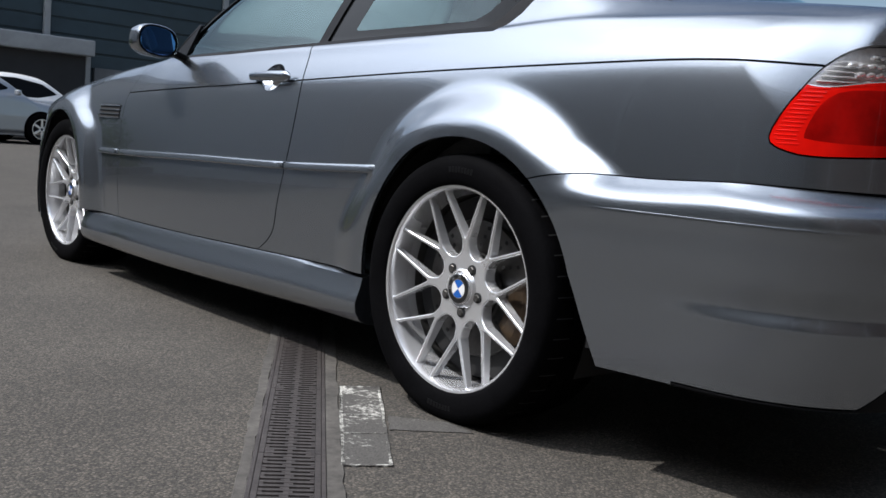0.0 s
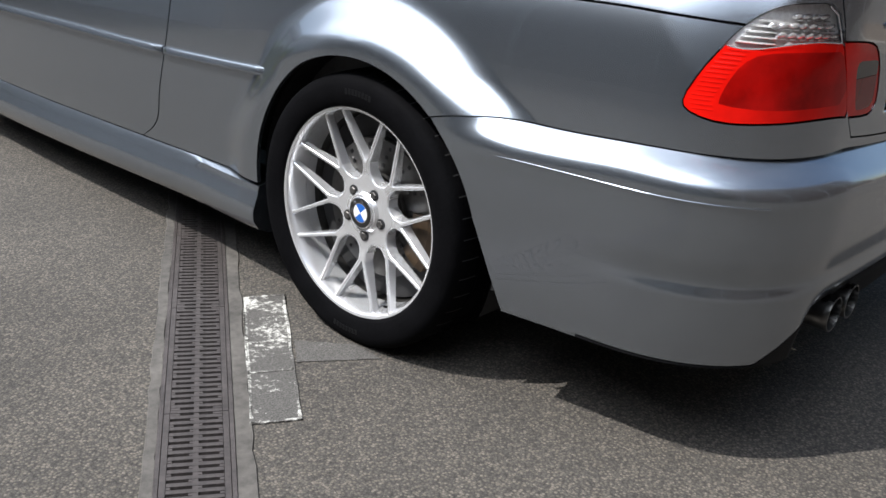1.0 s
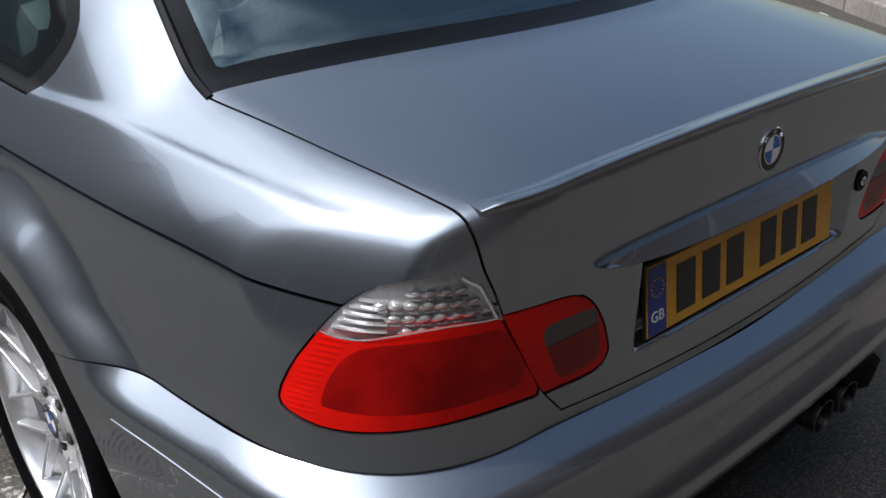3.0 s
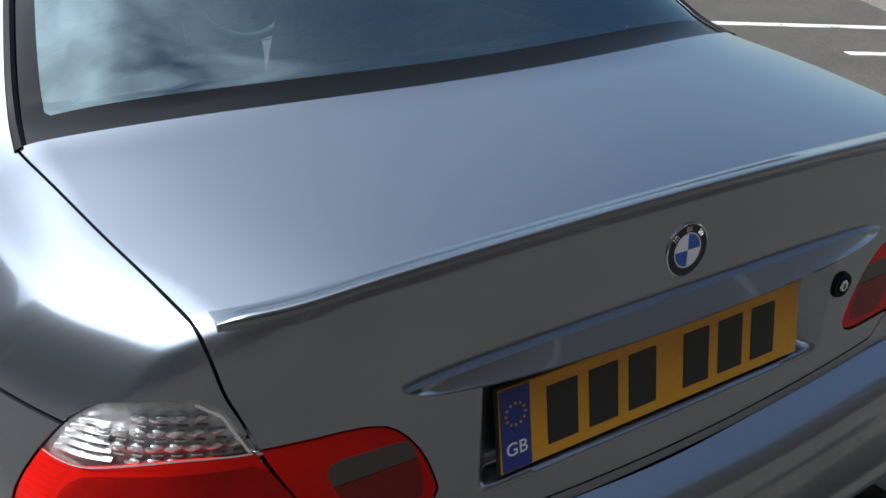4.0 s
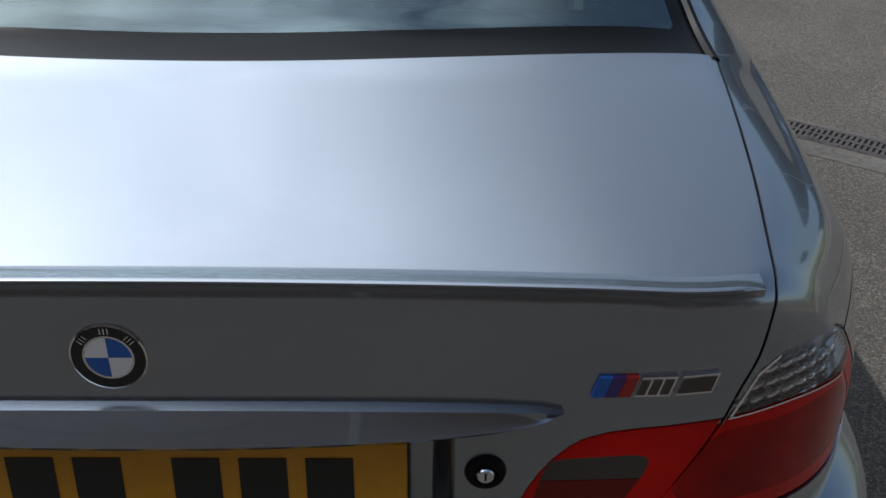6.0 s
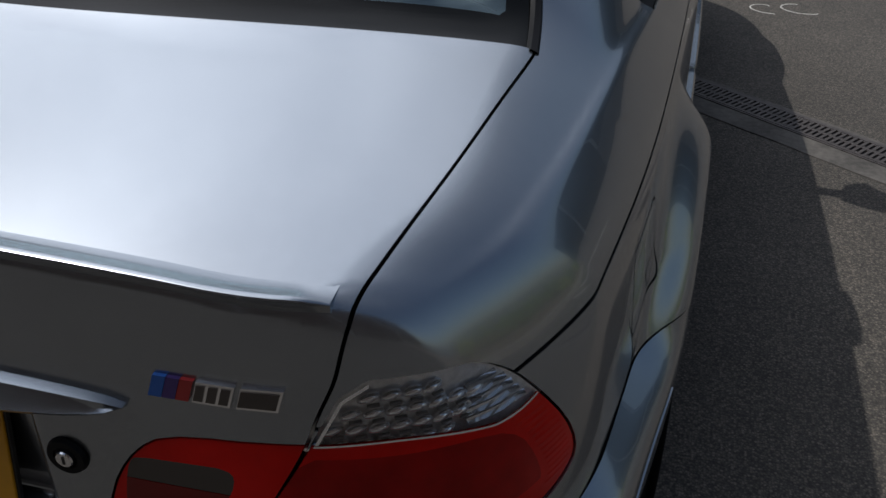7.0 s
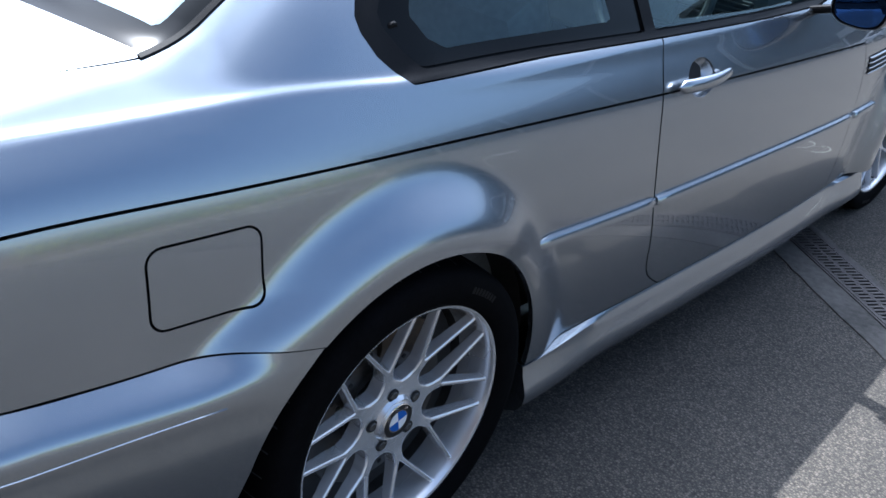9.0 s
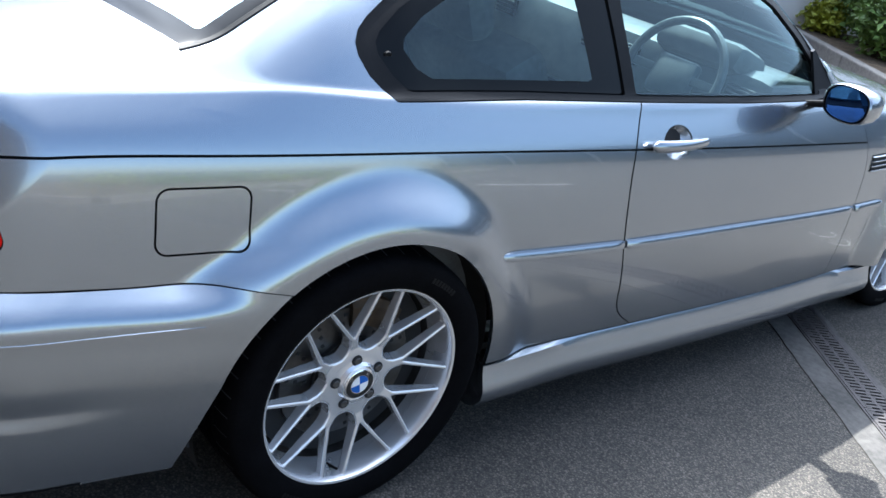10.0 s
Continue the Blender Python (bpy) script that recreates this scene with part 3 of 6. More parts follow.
for side in (-1, 1):
    for at in (0, WHEELBASE):
        bm = bmesh.new()
        n = 28
        ring = []
        for i in range(n + 1):
            a = math.pi * (-0.12 + 1.24 * i / n)
            y, z = at + 0.385 * math.cos(a), HUB_Z + 0.385 * math.sin(a)
            ring.append([bm.verts.new((side * x, y, z)) for x in (0.52, 0.845 if at == 0 else 0.80)])
        for p, q in zip(ring, ring[1:]):
            bm.faces.new((p[0], p[1], q[1], q[0]))
        bm.faces.new([p[0] for p in ring])
        part("wheel_arch_liner", bm, DARK, car)


# ---- what is fixed to the car ----
GLASS_TINT = (0.55, 0.68, 0.68)


def glass(name, tint, rough=0.0, ior=1.5, sheen=(1.0, 1.0, 1.0)):
    m = bpy.data.materials.new(name)
    m.use_nodes = True
    nt = m.node_tree
    nt.nodes.remove(nt.nodes["Principled BSDF"])
    clear = node(m, "ShaderNodeBsdfTransparent")
    clear.inputs["Color"].default_value = (*tint, 1)
    gloss = node(m, "ShaderNodeBsdfGlossy", Roughness=rough)
    gloss.inputs["Color"].default_value = (*sheen, 1)
    fres = node(m, "ShaderNodeFresnel", IOR=ior)
    mix = node(m, "ShaderNodeMixShader")
    wire(m, fres.outputs[0], mix.inputs[0])
    wire(m, clear.outputs[0], mix.inputs[1])
    wire(m, gloss.outputs[0], mix.inputs[2])
    wire(m, mix.outputs[0], nt.nodes["Material Output"].inputs["Surface"])
    return m


TINTED = glass("tinted_glass", (0.68, 0.83, 0.83), 0.0, 1.55, (0.80, 0.97, 1.0))
COATED = glass("heated_rear_glass", (0.66, 0.80, 0.80), 0.0, 2.5, (0.76, 0.96, 1.0))
FRIT = material("black_glass_border", (0.005, 0.0055, 0.006), 0.15, Specular_IOR_Level=0.12)
RED = textured(material("red_lamp_plastic", (0.66, 0.006, 0.003), 0.04, Specular_IOR_Level=0.16), 9, 0.6, 1.15)
RED_DARK = material("dark_red_lamp_plastic", (0.17, 0.005, 0.004), 0.08, Specular_IOR_Level=0.3)
REFLECT = textured(material("lamp_reflector", (0.92, 0.92, 0.93), 0.28, 0.5), 150, 0.65, 1.0, bump=0.35, bump_scale=90, distance=0.003)
CELL = material("bright_lamp_cell", (0.95, 0.95, 0.96), 0.09, 0.75)
SHADE_GREY = material("lamp_cell_shade_grey", (0.22, 0.22, 0.23), 0.25)
LENS = glass("clear_lamp_lens", (0.97, 0.975, 0.98), 0.01, 1.4)
SMOKE = material("smoked_plastic", (0.07, 0.058, 0.05), 0.15, Specular_IOR_Level=0.4)
YELLOW = textured(material("yellow_plate", (0.72, 0.34, 0.010), 0.3), 60, 0.92, 1.06)
INK = material("black_ink", (0.012, 0.012, 0.012), 0.4)
EURO = material("blue_band", (0.012, 0.035, 0.22), 0.35)
WHITE = material("white_enamel", (0.78, 0.78, 0.78), 0.2)
BLUE = material("blue_enamel", (0.02, 0.11, 0.42), 0.2)
PURPLE = material("violet_enamel", (0.06, 0.03, 0.16), 0.2)
CRIMSON = material("red_enamel", (0.35, 0.02, 0.02), 0.2)


def offset(f, d):
    return lambda x, y, z: f(x, y, z) + d


# side windows
cab = nets(offset(body, 0.004), (0.45, -0.1, 0.88), (0.82, 1.95, 1.33), 0.011)
trim = clip(cab, lambda x, y, z: opening(x, y, z))
trim = clip(trim, lambda x, y, z: 0.0015 - distance(y, z, QUARTER_PANE))
trim = clip(trim, lambda x, y, z: 0.0015 - distance(y, z, DOOR_PANE))
both("window_surround", trim, BLACK_TRIM, 0.01, "black rubber and plastic window surround")
inner = nets(offset(body, 0.010), (0.45, -0.1, 0.88), (0.82, 1.95, 1.33), 0.011)
rubber = nets(offset(body, 0.0165), (0.45, -0.1, 0.88), (0.82, 1.95, 1.33), 0.011)
rubber = clip(rubber, lambda x, y, z: opening(x, y, z) - 0.010)
rubber = clip(rubber, lambda x, y, z: -0.006 - distance(y, z, QUARTER_PANE))
rubber = clip(rubber, lambda x, y, z: -0.003 - distance(y, z, DOOR_PANE))
both("inner_seal", rubber, BLACK_TRIM, 0, "black rubber seal behind the windows")
pane = clip(inner, lambda x, y, z: distance(y, z, QUARTER_PANE))
border = clip(pane, lambda x, y, z: 0.0 - distance(y, z, QUARTER_CLEAR))
pane = clip(pane, lambda x, y, z: distance(y, z, QUARTER_CLEAR))
for a, b in zip(both("quarter_window", pane, TINTED, 0, "tinted rear side window"), (flipped(border), border)):
    sheet("glass_border", b, FRIT, a, "black glass border")
    bm = bmesh.new()
    side = 1 if b is border else -1
    y, z = 0.037, 1.026
    lathe(bm, [(0.002, 0.0001), (0.002, 0.009), (0.0, 0.011), (-0.004, 0.011)], 20)
    stud = part("stud", bm, BLACK_TRIM, a)
    stud.matrix_local = pose(side * (cabin_x(y, z) - 0.004), y, z, 0, 25 * side, 0 if side > 0 else 180)
pane = clip(inner, lambda x, y, z: distance(y, z, DOOR_PANE))
for o in both("door_window", pane, TINTED, 0, "tinted door window"):
    o.visible_shadow = True

# rear window with its dark border, and windscreen
win = nets(offset(body, 0.005), (-0.02, -0.56, 0.95), (0.74, 0.2, 1.36), 0.011)
win = clip(clip(win, back_cut), lambda x, y, z: -x)
edge = lambda x, y, z: np.maximum(np.maximum(x - BACK_SIDE(y) + 0.045, back_base(x) + 0.062 - y), y - back_head(x) + 0.04)
clear = clip(win, edge)
rear_window = sheet("rear_window", joined(clear, flipped(clear)), COATED, car, "heated rear window")
rim = clip(win, lambda x, y, z: -edge(x, y, z))
sheet("glass_border", joined(rim, flipped(rim)), FRIT, rear_window, "black glass border")
# heating wires lie just inside the glass
for i in range(11):
    y = -0.42 + i * 0.045
    bm = bmesh.new()
    half = float(BACK_SIDE(y)) - 0.055
    rows = []
    for x in np.linspace(-half, half, 36):
        z = np.full(2, 1.40)
        ys = np.array([y, y + 0.0022])
        for _ in range(50):
            z = z - (body(x, ys, z) + 0.0062) * 0.7
        rows.append([bm.verts.new((x, b, c)) for b, c in zip(ys, z)])
    for p, q in zip(rows, rows[1:]):
        bm.faces.new((p[0], q[0], q[1], p[1]))
    part("heating_wire", bm, SMOKE, rear_window)
screen = nets(offset(body, 0.005), (-0.02, 1.25, 0.92), (0.78, 2.15, 1.38), 0.016)
screen = clip(clip(screen, front_cut), lambda x, y, z: -x)
sheet("windscreen", joined(screen, flipped(screen)), TINTED, car, "windscreen")
# rubber seals beside the rear window and along the belt
for side in (-1, 1):
    bm = bmesh.new()
    rows = []
    for y in np.linspace(-0.388, 0.10, 40):
        x = float(BACK_SIDE(y))
        row = []
        for dx, dz in ((-0.014, -0.004), (-0.008, 0.003), (0.0, 0.003), (0.006, -0.006)):
            xx = x + dx
            zz = 1.4
            for _ in range(60):
                zz -= float(body(xx, y, zz)) * 0.7
            row.append(bm.verts.new((side * xx, y, zz + dz)))
        rows.append(row)
    for p, q in zip(rows, rows[1:]):
        for i in range(3):
            bm.faces.new((p[i], p[i + 1], q[i + 1], q[i]))
    part("window_seal", bm, BLACK_TRIM, rear_window, smooth=True)


def bar_along(name, ys, zs, proud, height, mat, side, parent, label="", ends=0.5, f=None):
    """A rounded bar that follows the flank of the car."""
    bm = bmesh.new()
    rows = []
    shape = [(0.0, -1.0), (0.7, -0.9), (1.0, -0.55), (1.0, 0.35), (0.75, 0.85), (0.0, 1.0)]
    for i, (y, z) in enumerate(zip(ys, zs)):
        w = min(1.0, ends + min(i, len(ys) - 1 - i) * 0.35)
        row = []
        for o, v in shape:
            zz = z + v * height / 2 * (0.8 + 0.2 * w)
            x = 1.0
            for _ in range(50):
                x -= float((f or body)(x, y, zz)) * 0.8
            row.append(bm.verts.new((side * (x - 0.003 + o * proud * w + 0.003 * o), y, zz)))
        rows.append(row)
    for p, q in zip(rows, rows[1:]):
        for i in range(len(shape) - 1):
            bm.faces.new((p[i], q[i], q[i + 1], p[i + 1]) if side > 0 else (p[i], p[i + 1], q[i + 1], q[i]))
    for r in (rows[0], rows[-1]):
        bm.faces.new(r)
    bmesh.ops.recalc_face_normals(bm, faces=bm.faces)
    return part(name, bm, mat, parent, label, smooth=True)


MOULD = Spline((0.30, 0.590), (0.80, 0.566), (1.32, 0.554), (2.05, 0.534), (2.3, 0.531))
for side in (-1, 1):
    for a, b in ((0.350, 0.792), (0.802, 2.030), (2.045, 2.250)):
        ys = np.concatenate([[a], np.linspace(a + 0.006, b - 0.006, 14 if b - a < 0.6 else 26), [b]])
        bar_along("side_moulding", ys, MOULD(ys), 0.014, 0.025, PAINT, side, car, "body-coloured side rubbing strip", f=lambda x, y, z: x - (WAIST(y) + SIDE(z - CREASE(y) + 0.84)))
    bm = bmesh.new()
    rows = []
    for u in np.linspace(0, 1, 40):
        # from the flank round the corner
        y = -0.40 - 0.50 * u
        x, z = 1.0, 0.5635
        for _ in range(80):
            x -= float(bumper(x, y, z)) * 0.6
        t = 0.0024 * min(1, 8 * u + 0.2, 8 * (1 - u) + 0.2)
        rows.append([bm.verts.new((side * (x + o), y - o * 1.2 * u, z + v)) for o, v in ((-0.001, -t), (0.0016, -t * 0.5), (0.0016, t * 0.5), (-0.001, t))])
    for p, q in zip(rows, rows[1:]):
        for i in range(3):
            bm.faces.new((p[i], p[i + 1], q[i + 1], q[i]))
    bmesh.ops.recalc_face_normals(bm, faces=bm.faces)
    part("bumper_strip", bm, PAINT, car, "thin raised line on the bumper", smooth=True)

# sills
for side in (-1, 1):
    bm = bmesh.new()
    rows = []
    for y in np.linspace(0.365, 2.365, 40):
        top = float(SILL_LINE(y)) - 0.003
        end = 1 - step(0.40, 0.365, y) * 0.3
        base = float(WAIST(y)) - 0.006
        swell = 0.022 * float(step(0.75, 0.38, y) + step(2.05, 2.35, y))
        pts = [(base - 0.03, top), (base + 0.002, top), (base + 0.007 + swell, top - 0.008), (base + 0.011 + swell, top - 0.03), (base + 0.020 + swell, top - 0.055), (base + 0.026 + swell, top - 0.075), (base + 0.024 + swell, top - 0.10), (base + 0.012 + swell * 0.8, top - 0.125), (base - 0.012 + swell * 0.5, top - 0.14), (base - 0.08, top - 0.145), (base - 0.2, top - 0.14)]
        rows.append([bm.verts.new((side * x, y, z)) for x, z in pts])
    for p, q in zip(rows, rows[1:]):
        for i in range(len(p) - 1):
            bm.faces.new((p[i], p[i + 1], q[i + 1], q[i]))
    for r in (rows[0], rows[-1]):
        bm.faces.new(r)
    bmesh.ops.recalc_face_normals(bm, faces=bm.faces)
    part("sill", bm, PAINT, car, smooth=True)

# tail lamps
RED_DEEP = textured(material("deep_red_lamp_plastic", (0.38, 0.004, 0.003), 0.05, Specular_IOR_Level=0.16), 11, 0.4, 1.35)
DEEP = polygon([(0.535, 0.828), (0.70, 0.828), (0.80, 0.822), (0.845, 0.802), (0.872, 0.768), (0.886, 0.738), (0.884, 0.728), (0.76, 0.724), (0.60, 0.730), (0.515, 0.730)], 1)
lamp = nets(offset(body, 0.002), (0.40, -1.0, 0.63), (0.85, -0.66, 0.94), 0.0055)
lamp = clip(lamp, lambda x, y, z: lamp_cut(x, y, z) + 0.002)
split = lambda x, y, z: LAMP_SPLIT(round_s(x, y)) - z
red = clip(lamp, lambda x, y, z: -split(x, y, z) + 0.0005)
white = clip(lamp, lambda x, y, z: split(x, y, z) + 0.0005)
under = nets(offset(body, 0.011), (0.40, -1.0, 0.63), (0.85, -0.66, 0.94), 0.0055)
under = clip(under, lambda x, y, z: lamp_cut(x, y, z) + 0.002)
under = clip(under, lambda x, y, z: split(x, y, z) - 0.012)
trim = nets(offset(body, 0.0008), (0.40, -1.0, 0.63), (0.85, -0.66, 0.94), 0.0055)
trim = clip(trim, lambda x, y, z: lamp_cut(x, y, z) + 0.003)
line = clip(clip(trim, lambda x, y, z: split(x, y, z) - 0.0010), lambda x, y, z: -split(x, y, z) - 0.0010)
edge_trim = clip(clip(trim, lambda x, y, z: split(x, y, z) + 0.0017), lambda x, y, z: -0.0065 - lamp_cut(x, y, z))
edge_trim = clip(edge_trim, lambda x, y, z: round_s(x, y) - 0.64)
for side in (-1, 1):
    f = flipped if side < 0 else (lambda m: m)
    body_lamp = sheet("tail_lamp", rimmed(f(clip(red, lambda x, y, z: -distance(round_s(x, y), z, DEEP))), 0.003), RED, car, "red and clear wrap-round tail lamp")
    sheet("brake_lens", rimmed(f(clip(red, lambda x, y, z: distance(round_s(x, y), z, DEEP))), 0.004), RED_DEEP, body_lamp, "deeper red brake lens")
    sheet("clear_lens", f(white), LENS, body_lamp, "clear indicator lens").visible_shadow = False
    sheet("reflector", rimmed(f(under), 0.01), REFLECT, body_lamp, "silver faceted reflector")
    sheet("bright_line", f(line), CELL, body_lamp, "bright line between red and clear")
    sheet("bright_edge", f(edge_trim), CELL, body_lamp)
    # rows of small lamps behind the clear lens
    for r in range(4):
        for c in range(7):
            s, z = 0.625 + c * 0.026 + r * 0.006 - 0.015 * (3 - r), 0.838 + r * 0.0165
            if z > 0.897 - 0.25 * max(0, s - 0.70):
                continue
            y = -0.9
            x = 0.6
            for _ in range(60):
                x, y = s - (y + 0.9), y
                d = float(body(x, y, z)) + 0.008
                y += d * 0.7
            bm = bmesh.new()
            bmesh.ops.create_uvsphere(bm, u_segments=10, v_segments=6, radius=0.0085)
            for v in bm.verts:
                v.co = Vector((v.co.x * 1.15 + v.co.z * 0.4, v.co.y * 0.6, v.co.z * 0.62))
            # a grey bar below the cell paints the shade on its underside
            box(bm, (0.011, 0.004, 0.0022), (0.004, -0.003, -0.0072), bevel=0.0006)
            bulb = part("lamp_cell", bm, CELL, body_lamp, smooth=True)
            bulb.data.materials.append(SHADE_GREY)
            for fa in list(bulb.data.polygons)[60:]:
                fa.material_index = 1
            bulb.matrix_local = pose(side * x, y, z, 0, 0, side * (30 if s < 0.72 else 50))
    # fine ribs in the clear corner
    for r in range(5):
        z = 0.838 + r * 0.0095
        hi = float(np.interp(z, (0.830, 0.866, 0.892), (0.880, 0.840, 0.795))) - 0.008
        bm = bmesh.new()
        rows = []
        for s in np.linspace(0.765, hi, 8):
            y = -0.80
            for _ in range(60):
                x = s - (y + 0.9)
                y += (float(body(x, y, z)) + 0.006) * 0.6
            rows.append([bm.verts.new((side * (x + o), y - o, z + v)) for o, v in ((-0.003, -0.0032), (0.0008, -0.0004), (-0.003, 0.0024))])
        for p, q in zip(rows, rows[1:]):
            for i in range(2):
                bm.faces.new((p[i], p[i + 1], q[i + 1], q[i]) if side < 0 else (p[i], q[i], q[i + 1], p[i + 1]))
        part("clear_rib", bm, CELL, body_lamp, smooth=True)
    # fine ribs at the outer end
    for r in range(14):
        z = 0.718 + r * 0.0081
        hi = float(np.interp(z, (0.700, 0.735, 0.783, 0.830, 0.866), (0.950, 0.968, 0.936, 0.888, 0.844))) - 0.012
        bm = bmesh.new()
        rows = []
        for s in np.linspace(hi - 0.052, hi, 9):
            y = -0.74
            for _ in range(60):
                x = s - (y + 0.9)
                y += (float(body(x, y, z)) + 0.002) * 0.6
            rows.append([bm.verts.new((side * (x + o), y - o, z + v)) for o, v in ((-0.0006, -0.0034), (0.0004, -0.0010), (0.0004, 0.0010), (-0.0006, 0.0034))])
        for p, q in zip(rows, rows[1:]):
            for i in range(3):
                bm.faces.new((p[i], p[i + 1], q[i + 1], q[i]) if side < 0 else (p[i], q[i], q[i + 1], p[i + 1]))
        part("rib", bm, RED, body_lamp, smooth=True)
inl = nets(offset(body, 0.002), (0.25, -1.0, 0.63), (0.65, -0.85, 0.88), 0.0055)
inl = clip(inl, lambda x, y, z: distance(round_s(x, y), z, INNER_LAMP) + 0.001)
inl = clip(inl, lambda x, y, z: lid_cut(x, y, z) + GAP)
fog = polygon([(0.392, 0.802), (0.44, 0.804), (0.485, 0.806), (0.492, 0.792), (0.472, 0.748), (0.454, 0.714), (0.442, 0.709), (0.405, 0.708), (0.377, 0.71), (0.369, 0.722), (0.374, 0.76), (0.383, 0.794)], 1)
for side in (-1, 1):
    f = flipped if side < 0 else (lambda m: m)
    ring = clip(inl, lambda x, y, z: -distance(round_s(x, y), z, fog))
    lamp_in = sheet("inner_tail_lamp", rimmed(f(ring), 0.012), RED, car, "red lamp on the boot lid")
    mid = clip(inl, lambda x, y, z: distance(round_s(x, y), z, fog))
    sheet("dark_lens", rimmed(f(clip(mid, lambda x, y, z: z - 0.772)), 0.003), RED_DARK, lamp_in)
    sheet("reversing_lens", rimmed(f(clip(mid, lambda x, y, z: 0.773 - z)), 0.003), SMOKE, lamp_in, "smoky clear lens")


def disc_mesh(r):
    """A round emblem: dark ring with a bright rim, and four quarters in white and blue."""
    bm = bmesh.new()
    seg = 48
    radii = [(0, 0.0035), (0.60, 0.0033), (0.62, 0.0034), (0.66, 0.0034), (0.94, 0.0028), (0.95, 0.0034), (1.0, 0.0026), (1.0, -0.004)]
    rings = [[bm.verts.new((h * r / 0.037, r * k * math.cos(2 * math.pi * i / seg), r * k * math.sin(2 * math.pi * i / seg))) for i in range(seg)] for k, h in radii[1:]]
    mid = bm.verts.new((0.0035 * r / 0.037, 0, 0))
    for i in range(seg):
        j = (i + 1) % seg
        fa = bm.faces.new((mid, rings[0][i], rings[0][j]))
        fa.material_index = 2 if (i * 4 // seg) % 2 == 0 else 1
        for k in range(len(rings) - 1):
            fa = bm.faces.new((rings[k][i], rings[k + 1][i], rings[k + 1][j], rings[k][j]))
            fa.material_index = 3 if k in (0, 1, 4, 5) else 0
    me = bpy.data.meshes.new("emblem")
    bm.normal_update()
    bm.to_mesh(me)
    bm.free()
    for m in (INK, WHITE, BLUE, CHROME):
        me.materials.append(m)
    return me


def emblem_marks(parent, r):
    """Three pale raised marks on the upper half of the dark ring."""
    for a in (-48, 0, 48):
        bm = bmesh.new()
        k = r / 0.037
        for o in (-0.0036, 0.0, 0.0036):
            box(bm, (0.0009 * k, 0.0014 * k, 0.0068 * k), (0.0034 * k, o * k, 0.0296 * k), bevel=0.0003 * k)
        o = part("ring_mark", bm, CHROME, parent, "pale raised mark")
        o.matrix_local = pose(0, 0, 0, a, 0, 0)


EMBLEM = disc_mesh(0.037)
badge = new("round_emblem", disc_mesh(0.0355))
badge.parent = car
badge.matrix_local = pose(-0.007, float(rear_y(0, 0.935)) + 0.0008, 0.933, 0, 0, -90) @ pose(0, 0, 0, 0, -3, 0)
tagged(badge, "round emblem in blue and white with a black ring")
emblem_marks(badge, 0.0355)

# grip above the number plate
bm = bmesh.new()
rows = []
for x in np.linspace(-0.412, 0.412, 50):
    w = math.sqrt(max(0.0, 1 - (abs(x) / 0.4125) ** 2.2))
    y = float(rear_y(0.42, 0.866)) + 0.004
    mid, hi, lo = 0.8655, 0.8655 + 0.017 * w + 0.001, 0.8655 - 0.019 * w - 0.001
    out = 0.040 * w + 0.004
    rows.append([bm.verts.new((x, y + dy, z)) for dy, z in ((0.01, hi), (-0.004, hi), (-0.010 - out * 0.25, hi - 0.004 * w), (-out * 0.8, mid - 0.002), (-out, lo + 0.008 * w), (-out * 0.92, lo + 0.002 * w), (-out * 0.6, lo), (0.012, lo + 0.002 * w))])
for p, q in zip(rows, rows[1:]):
    for i in range(7):
        bm.faces.new((p[i], p[i + 1], q[i + 1], q[i]))
for r in (rows[0], rows[-1]):
    bm.faces.new(r)
bmesh.ops.recalc_face_normals(bm, faces=bm.faces)
part("boot_grip", bm, PAINT, car, "lens-shaped painted grip bar", smooth=True)

# lip spoiler on the edge of the lid: a thin blade with a hollow underside
def lid_corner(x):
    y = -1.0
    for _ in range(60):
        y += float(body(x, y, float(deck_z(x, -0.88)) - 0.022)) * 0.7
    z = 1.1
    for _ in range(60):
        z -= float(body(x, y + 0.030, z)) * 0.7
    return y, z


bm = bmesh.new()
rows = []
BLADE = ((0.032, -0.010), (0.030, -0.0004), (0.020, 0.0016), (0.010, 0.0052), (0.002, 0.0090), (-0.002, 0.0104), (-0.0048, 0.0100), (-0.0056, 0.0086), (-0.0044, 0.0070), (-0.0005, 0.0040), (0.0025, -0.0010), (0.0035, -0.0080), (0.010, -0.0160))
for x in np.linspace(-0.594, 0.594, 90):
    edge_y, edge_z = lid_corner(x)
    w = min(1.0, 0.15 + ((0.594 - abs(x)) / 0.030) ** 0.7)
    rows.append([bm.verts.new((x, edge_y + (y if y > 0.004 else 0.004 + (y - 0.004) * w), edge_z + (z if z < 0 else z * w) + 0.13 * (y - 0.030))) for y, z in BLADE])
for p, q in zip(rows, rows[1:]):
    for i in range(len(BLADE) - 1):
        bm.faces.new((p[i], p[i + 1], q[i + 1], q[i]))
for r in (rows[0], rows[-1]):
    bm.faces.new(r)
bmesh.ops.recalc_face_normals(bm, faces=bm.faces)
part("lip_spoiler", bm, PAINT, car, "painted lip spoiler", smooth=True)

